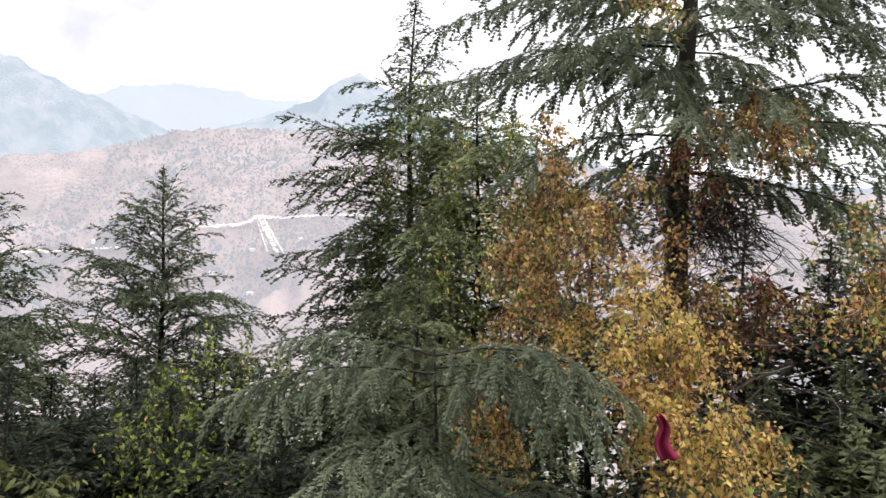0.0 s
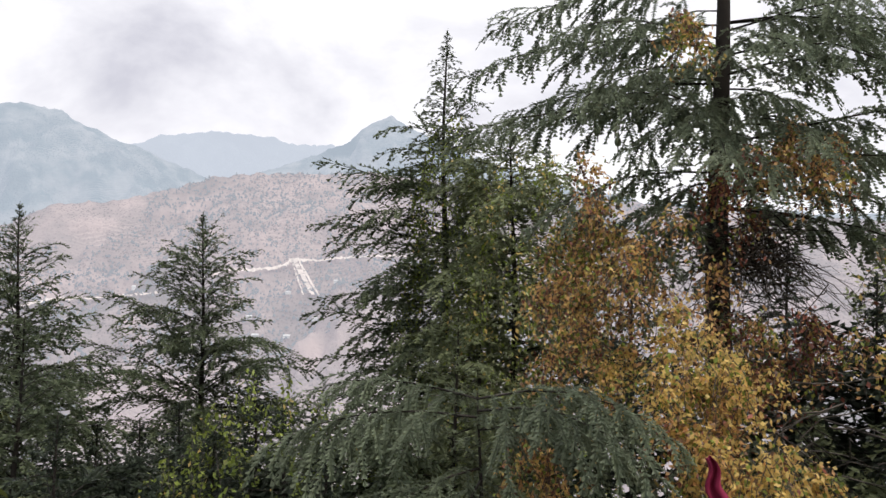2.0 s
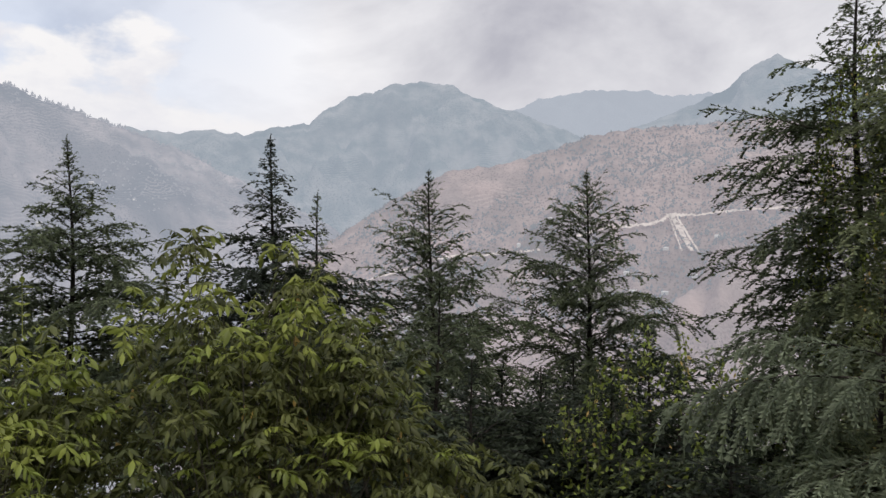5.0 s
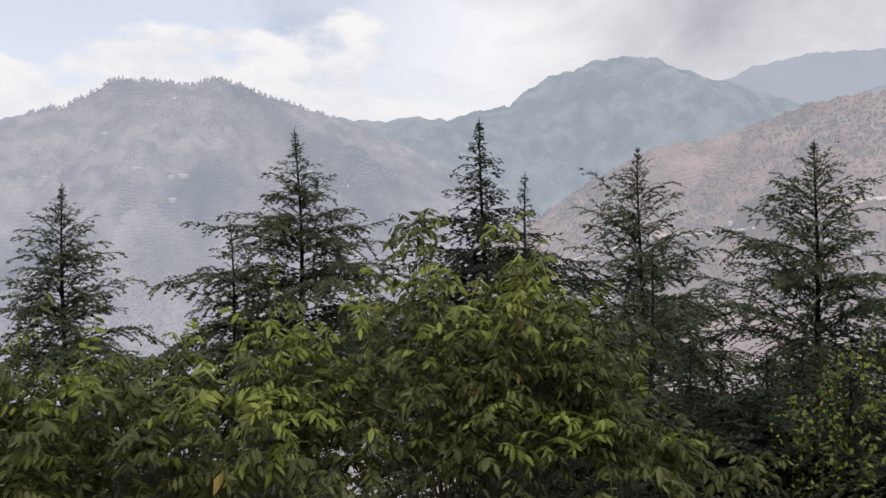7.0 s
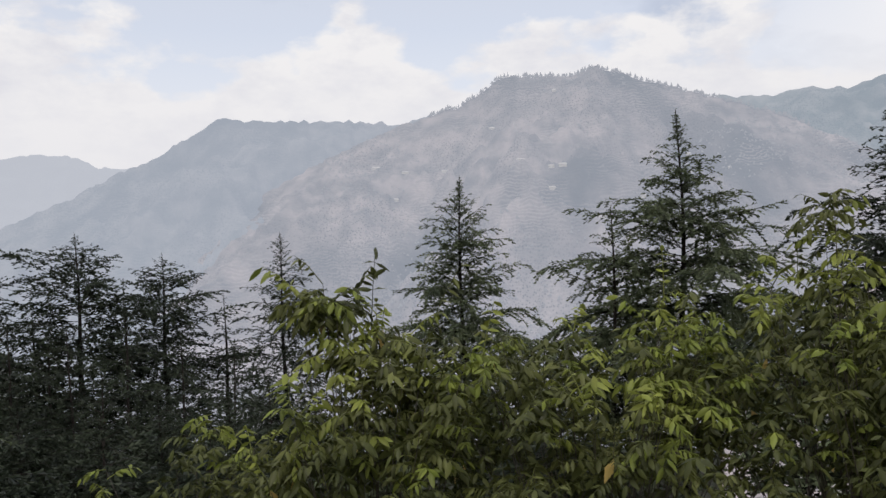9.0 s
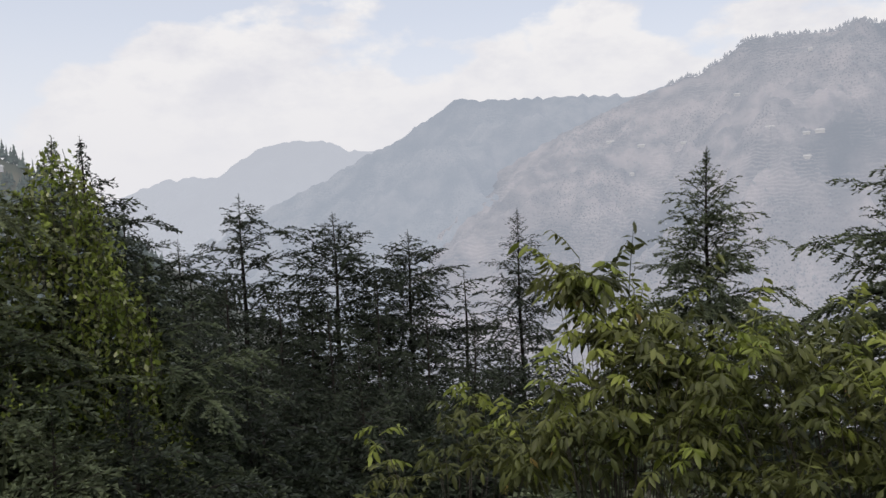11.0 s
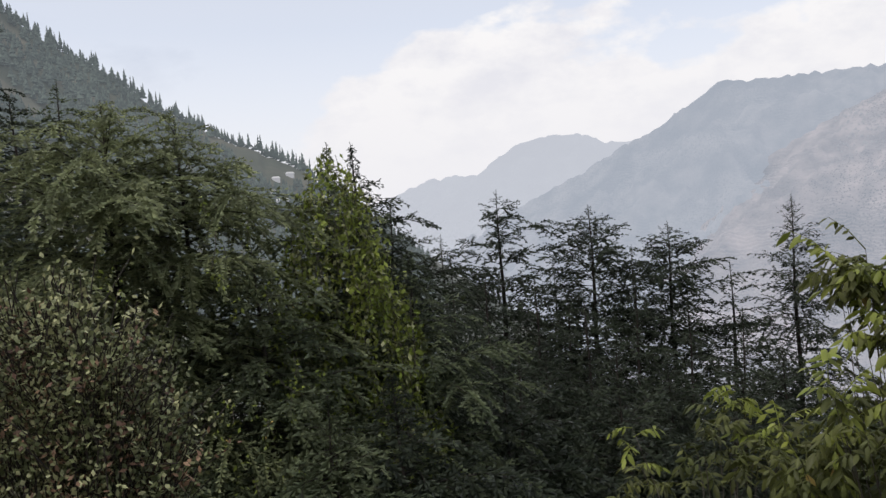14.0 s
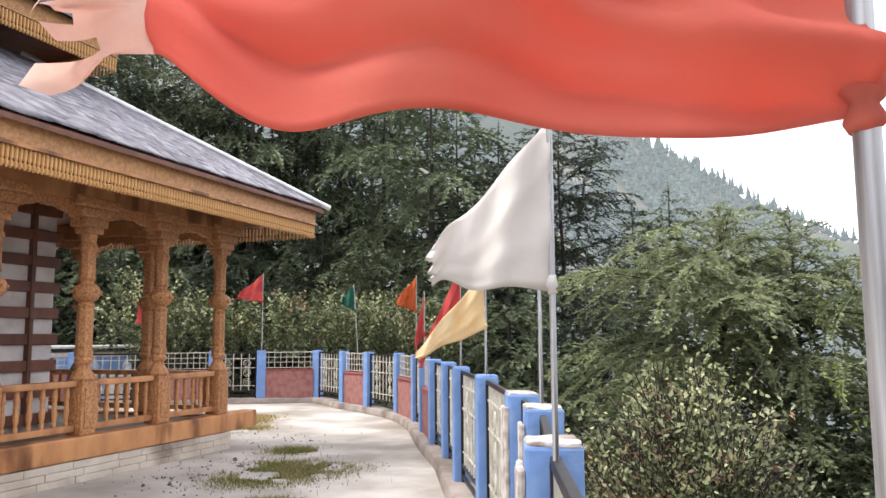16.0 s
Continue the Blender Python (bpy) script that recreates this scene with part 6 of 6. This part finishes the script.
def arch(x, y, turn, span):
    """A scalloped bracket board between two columns."""
    ob = temple_thing("arch_board", "scalloped carved arch board between the columns", "arch", "arches of the veranda", x, y, 2.72, turn)
    bm = bmesh.new()
    n = 28
    lower = []
    for k in range(n + 1):
        u = k / n
        z = 0.12 + 0.22 * math.sin(math.pi * u) ** 0.5 - 0.03 * abs(math.sin(u * math.pi * 5))
        lower.append((span * (u - 0.5), z))
    fr = [bm.verts.new((px, -0.03, pz)) for px, pz in lower] + [bm.verts.new((span / 2, -0.03, 0.42)), bm.verts.new((-span / 2, -0.03, 0.42))]
    f = bm.faces.new(fr)
    g = bmesh.ops.extrude_face_region(bm, geom=[f])
    bmesh.ops.translate(bm, verts=[v for v in g["geom"] if isinstance(v, bmesh.types.BMVert)], vec=(0, 0.06, 0))
    bmesh.ops.recalc_face_normals(bm, faces=bm.faces[:])
    part("board", bm, CARVED, ob)


BALUSTER = lathe_bm([(0.020, 0.0), (0.026, 0.03), (0.018, 0.06), (0.030, 0.12), (0.033, 0.17), (0.020, 0.22), (0.026, 0.25), (0.020, 0.28), (0.032, 0.33), (0.024, 0.40), (0.026, 0.43)], 8)
BALUSTER_MESH = bpy.data.meshes.new("baluster")
BALUSTER.to_mesh(BALUSTER_MESH)
BALUSTER.free()
BALUSTER_MESH.materials.append(WOOD)


def railing(x, y, turn, span):
    ob = temple_thing("veranda_railing", "varnished wooden railing with turned balusters", "railing", "railings of the veranda", x, y, 0.5, turn)
    part("bottom_rail", box_bm(span, 0.10, 0.07, (0, 0, 0.05), 0.012), WOOD, ob)
    part("top_rail", box_bm(span, 0.12, 0.07, (0, 0, 0.54), 0.018), WOOD, ob)
    n = int(span / 0.165)
    for k in range(n):
        b = new("baluster", BALUSTER_MESH)
        b.parent = ob
        b.location = (-span / 2 + span * (k + 0.5) / n, 0, 0.115)


for k in range(7):
    column(BAY * k, 0)
    if k < 6:
        railing(BAY * k + BAY / 2, 0, 0, BAY - 0.27)
        arch(BAY * k + BAY / 2, 0, 0, BAY - 0.24)
for k in range(1, 4):
    column(0, -BAY * k)
for k in range(3):
    railing(0, -BAY * k - BAY / 2, 90, BAY - 0.27)
    arch(0, -BAY * k - BAY / 2, 90, BAY - 0.24)

sanctum = temple_thing("temple_wall", "white plastered wall banded with dark timber beams", "wall")
part("plaster", box_bm(LEN - 2.1, DEPTH - 1.6, 2.9, (1.6 + (LEN - 2.1) / 2, -1.45 - (DEPTH - 1.6) / 2, 0.46), 0.01), PLASTER, sanctum, "white plaster")
for k in range(9):
    part("timber", box_bm(LEN - 2.0, 0.08, 0.14, (1.56 + (LEN - 2.0) / 2, -1.43, 0.50 + 0.335 * k), 0.012), DARKWOOD, sanctum, "dark horizontal beam")
    part("timber", box_bm(0.08, DEPTH - 1.6, 0.14, (1.585, -1.45 - (DEPTH - 1.6) / 2, 0.52 + 0.335 * k), 0.012), DARKWOOD, sanctum, "dark horizontal beam")
for xx in (2.0, 3.6, 4.1):
    part("upright", box_bm(0.06, 0.085, 2.86, (xx, -1.415, 0.5), 0.01), DARKWOOD, sanctum, "dark upright")

eaves = temple_thing("veranda_eaves", "carved cedar fascia with a fringe of turned drops under the eaves", "eaves")
part("wall_plate", box_bm(LEN + 0.4, 0.24, 0.22, (LEN / 2 - 0.2, 0, 3.14), 0.01), WOOD, eaves)
part("side_plate", box_bm(0.24, DEPTH, 0.216, (0, -DEPTH / 2 - 0.1, 3.142), 0.01), WOOD, eaves)
EX, EY = -0.75, 1.12
part("fascia", box_bm(LEN + 1.2, 0.05, 0.24, (EX + (LEN + 1.2) / 2, EY, 3.28), 0.006), CARVED_PALE, eaves, "pale carved board")
part("side_fascia", box_bm(0.05, DEPTH + 1.0, 0.238, (EX, EY - 0.03 - (DEPTH + 1.0) / 2, 3.281), 0.006), CARVED_PALE, eaves, "pale carved board")
part("moulding", box_bm(LEN + 1.25, 0.03, 0.035, (EX + (LEN + 1.2) / 2, EY + 0.035, 3.255), 0.004), WOOD, eaves)
part("upper_moulding", box_bm(LEN + 1.25, 0.03, 0.03, (EX + (LEN + 1.2) / 2, EY + 0.036, 3.49), 0.004), WOOD, eaves)
bm = bmesh.new()
q = [bm.verts.new(c) for c in ((EX, EY - 0.03, 3.30), (EX + LEN + 1, EY - 0.03, 3.30), (LEN - 0.2, 0.0, 3.36), (0.0, 0.0, 3.36), (0.0, -DEPTH, 3.36), (EX, -DEPTH, 3.30))]
bm.faces.new((q[0], q[3], q[2], q[1]))
bm.faces.new((q[0], q[5], q[4], q[3]))
part("soffit", bm, DARKWOOD, eaves, "dark boarded soffit")
part("ceiling_boards", box_bm(LEN, DEPTH, 0.03, (LEN / 2, -DEPTH / 2, 3.36), 0), DARKWOOD, eaves)
DROP_MESH = bpy.data.meshes.new("drop")
_bm = lathe_bm([(0.006, 0.0), (0.020, 0.02), (0.022, 0.05), (0.012, 0.07), (0.018, 0.09), (0.020, 0.17), (0.016, 0.205)], 6)
_bm.to_mesh(DROP_MESH)
_bm.free()
DROP_MESH.materials.append(FRINGE)
for k in range(170):
    d = new("drop", DROP_MESH)
    d.parent = eaves
    d.location = (EX + 0.02 + 0.0475 * k, EY, 3.06)
for k in range(70):
    d = new("drop", DROP_MESH)
    d.parent = eaves
    d.location = (EX, EY - 0.05 - 0.06 * k, 3.06)

RZ0, SLOPE = 3.50, 0.60
roof = temple_thing("temple_roof", "grey slate hip roof with pale metal ridge strips", "roof")
bm = bmesh.new()
run = 3.0
q = [bm.verts.new(c) for c in ((EX - 0.1, EY + 0.12, RZ0), (EX + LEN + 1.2, EY + 0.12, RZ0), (EX + LEN + 1.2, EY + 0.12 - run, RZ0 + run * SLOPE), (EX - 0.1 + run, EY + 0.12 - run, RZ0 + run * SLOPE),
                               (EX - 0.1 + run, -DEPTH, RZ0 + run * SLOPE), (EX - 0.1, -DEPTH, RZ0))]
for f in ((0, 1, 2, 3), (0, 3, 4, 5)):
    bm.faces.new([q[i] for i in f])
g = bmesh.ops.extrude_face_region(bm, geom=bm.faces[:])
bmesh.ops.translate(bm, verts=[v for v in g["geom"] if isinstance(v, bmesh.types.BMVert)], vec=(0, 0, -0.05))
bmesh.ops.recalc_face_normals(bm, faces=bm.faces[:])
part("roof_deck", bm, DARKWOOD, roof)
hipv, hipf = tubes(np.array([[(EX - 0.16 + u * run, EY + 0.18 - u * run, RZ0 + 0.035 + u * run * SLOPE, 0.045) for u in (0, .25, .5, .75, 1)]]), 8)
place("hip_strip", raw_mesh("hip_strip", hipv, hipf), RIDGE_METAL, roof, "pale sheet-metal hip strip", True)

upper = temple_thing("upper_storey", "upper temple storey with carved cedar eaves", "storey")
UX, UY, UZ = 1.27, -0.88, 5.23
part("walls", box_bm(LEN - 3, DEPTH - 3, 1.4, (UX + 1.0 + (LEN - 3) / 2, UY - 1.0 - (DEPTH - 3) / 2, 4.9), 0.01), CARVED_PALE, upper)
part("fascia", box_bm(LEN - 1, 0.05, 0.24, (UX + (LEN - 1) / 2, UY, UZ + 0.21), 0.006), CARVED_PALE, upper, "pale carved board")
part("side_fascia", box_bm(0.05, DEPTH - 1.5, 0.238, (UX, UY - 0.03 - (DEPTH - 1.5) / 2, UZ + 0.21), 0.006), CARVED_PALE, upper, "pale carved board")
part("soffit", box_bm(LEN - 1.1, DEPTH - 1.6, 0.04, (UX + 0.03 + (LEN - 1.1) / 2, UY - 0.03 - (DEPTH - 1.6) / 2, UZ + 0.30), 0), DARKWOOD, upper)
bm = bmesh.new()
q = [bm.verts.new(c) for c in ((UX - .15, UY + .15, UZ + .47), (UX + LEN, UY + .15, UZ + .47), (UX + LEN, UY - 2.6, UZ + 1.9), (UX + 2.6, UY - 2.6, UZ + 1.9), (UX - .15, UY - DEPTH + 1, UZ + .47), (UX + 2.6, UY - DEPTH + 1, UZ + 1.9))]
bm.faces.new((q[0], q[1], q[2], q[3]))
bm.faces.new((q[0], q[3], q[5], q[4]))
g = bmesh.ops.extrude_face_region(bm, geom=bm.faces[:])
bmesh.ops.translate(bm, verts=[v for v in g["geom"] if isinstance(v, bmesh.types.BMVert)], vec=(0, 0, -0.06))
bmesh.ops.recalc_face_normals(bm, faces=bm.faces[:])
part("slate_roof", bm, SLATE, upper, "grey slates")
for k in range(90):
    d = new("drop", DROP_MESH)
    d.parent = upper
    d.location = (UX + 0.02 + 0.05 * k, UY, UZ)
for k in range(60):
    d = new("drop", DROP_MESH)
    d.parent = upper
    d.location = (UX, UY - 0.05 - 0.06 * k, UZ)

# ---- hut beyond the railing ----
hut = thing("blue_hut", *polar(174.2, 27.5)[:2], -0.9, "small blue and white hut with a sheet-metal roof", "hut", "", 174)
part("wall", box_bm(4.2, 3.0, 2.1, (0, 0, 0), 0.02), PLASTER, hut, "white wall")
part("dado", box_bm(4.26, 3.06, 0.5, (0, 0, 1.45), 0.01), BLUE, hut, "blue band")
part("roof", box_bm(4.9, 3.7, 0.08, (0, 0, 2.2), 0.02), RIDGE_METAL, hut, "pale sheet-metal roof")
for s in (-1, 1):
    w = part("window", box_bm(0.7, 0.06, 0.8, (s * 1.0, 1.53, 0.6), 0.01), BLUE, hut, "blue framed window")
    part("pane", box_bm(0.5, 0.02, 0.6, (s * 1.0, 1.565, 0.7), 0), IRON, w, "dark pane")
    w2 = part("window", box_bm(0.7, 0.06, 0.8, (s * 1.0, -1.53, 0.6), 0.01), BLUE, hut, "blue framed window")
    part("pane", box_bm(0.5, 0.02, 0.6, (s * 1.0, -1.565, 0.7), 0), IRON, w2, "dark pane")


# ---- grass and stones on the terrace ----


def tufts(name, label, spots, n, mat, seed, h=0.06):
    rng = np.random.RandomState(seed)
    c = np.array(spots)
    k = rng.randint(0, len(c), n)
    q = rng.randn(n, 2) * 0.5
    P = np.stack([c[k, 0] + q[:, 0] * c[k, 2], c[k, 1] + q[:, 1] * c[k, 2], np.full(n, 0.003)], -1)
    keep = fbm(P[:, 0] * 2.2, P[:, 1] * 2.2, 3) > 0.42
    P = P[keep]
    n = len(P)
    d = unit(rng.randn(n, 3) * 0.55 + np.array([0, 0, 1.0]))
    s = unit(np.cross(d, rng.randn(n, 3)))
    l = h * rng.uniform(0.4, 1.4, (n, 1))
    V = np.stack([P - s * 0.005, P + s * 0.005, P + d * l], 1).reshape(-1, 3)
    tagged(place(name, raw_mesh(name, V, np.arange(len(V)).reshape(-1, 3)), mat), label, "grass", kind="stuff")


tufts("grass_patch", "patch of short grass growing through the terrace", [(-3.5, -9.6, .55), (-3.0, -8.9, .5), (-3.9, -9.2, .55), (-3.3, -9.0, .7), (-2.7, -7.6, .25), (-4.2, -10.8, .35), (-1.9, -5.2, .2)], 15000, GRASS, 801, 0.05)
tufts("straw_patch", "dry yellow grass at the veranda corner", [(-4.7, -14.9, .6), (-4.4, -13.8, .5), (-5.2, -15.6, .5)], 6000, GRASS_DRY, 802, 0.07)


def stones(name, label, spots, n, seed):
    rng = np.random.RandomState(seed)
    c = np.array(spots)
    k = rng.randint(0, len(c), n)
    q = rng.randn(n, 2) * 0.55
    r = rng.uniform(0.006, 0.020, n) * (1 + (rng.rand(n) < 0.06))
    P = np.stack([c[k, 0] + q[:, 0] * c[k, 2], c[k, 1] + q[:, 1] * c[k, 2], r * 0.35], -1)
    t = np.array([[1, 0, 0], [-.5, .87, 0], [-.5, -.87, 0], [0.1, 0, .8], [0, 0.1, -.6]])
    V = (P[:, None] + t[None] * r[:, None, None] * rng.uniform(0.6, 1.3, (n, 5, 1))).reshape(-1, 3)
    i = np.arange(n)[:, None] * 5
    F = np.stack([i + f for f in ([0, 1, 3], [1, 2, 3], [2, 0, 3], [1, 0, 4], [2, 1, 4], [0, 2, 4])], 1).reshape(-1, 3)
    tagged(place(name, raw_mesh(name, V, F), GRAVEL), label, "gravel", kind="stuff")


stones("gravel", "loose stones and gravel strewn on the terrace", [(-3.0, -10.0, .8), (-2.3, -9.2, .7), (-3.6, -9.4, .7), (-2.0, -7.5, .8), (-4.4, -12, 1.2)], 420, 811)

# ---- bricks and slates ----
for ob, ln in pending_bricks:
    for c in range(9):
        off = 0.0 if c % 2 else 0.108
        n = int((ln - off) / 0.216)
        for k in range(n):
            b = new("brick", BRICK_MESH)
            b.parent = ob
            b.location = (-ln / 2 + off + 0.108 + 0.216 * k, -0.028, 0.012 + 0.071 * c)
SLATE_MESH = bpy.data.meshes.new("slate")
_bm = box_bm(0.30, 0.36, 0.016, (0, 0, 0), 0.003)
_bm.to_mesh(SLATE_MESH)
_bm.free()
SLATE_MESH.materials.append(SLATE)
rng_s = random.Random(9)
joined_v, joined_f = [], []
count = 0
for r in range(16):
    up = 0.05 + 0.21 * r
    y, z = EY + 0.13 - up * 0.857, RZ0 + 0.02 + up * 0.857 * SLOPE
    xx = EX - 0.1 + (EY + 0.12 - y) + 0.06
    while xx < LEN:
        w = rng_s.uniform(0.22, 0.34)
        m = Matrix.Translation((xx + w / 2, y - 0.13, z + 0.085)) @ pose(0, 0, 0, -31 + rng_s.uniform(-2.6, 1.6), rng_s.uniform(-2, 2), rng_s.uniform(-3, 3)) @ Matrix.Diagonal((w / 0.305, 1, 1, 1))
        if xx < 3.4 and count < 290:
            s = new("slate", SLATE_MESH)
            s.parent = roof
            s.matrix_basis = m
            count += 1
        else:
            base = len(joined_v)
            hw = 0.15
            for c in ((-hw, -.18, 0), (hw, -.18, 0), (hw, .18, 0), (-hw, .18, 0), (-hw, -.18, .016), (hw, -.18, .016), (hw, .18, .016), (-hw, .18, .016)):
                joined_v.append(tuple(m @ Vector(c)))
            joined_f += [tuple(base + i for i in f) for f in ((4, 5, 6, 7), (0, 1, 5, 4), (1, 2, 6, 5), (2, 3, 7, 6), (3, 0, 4, 7))]
        xx += w
rest = place("slate_courses", raw_mesh("slate_courses", joined_v, joined_f), SLATE, roof, "grey slates")
rest["kind"] = "stuff"
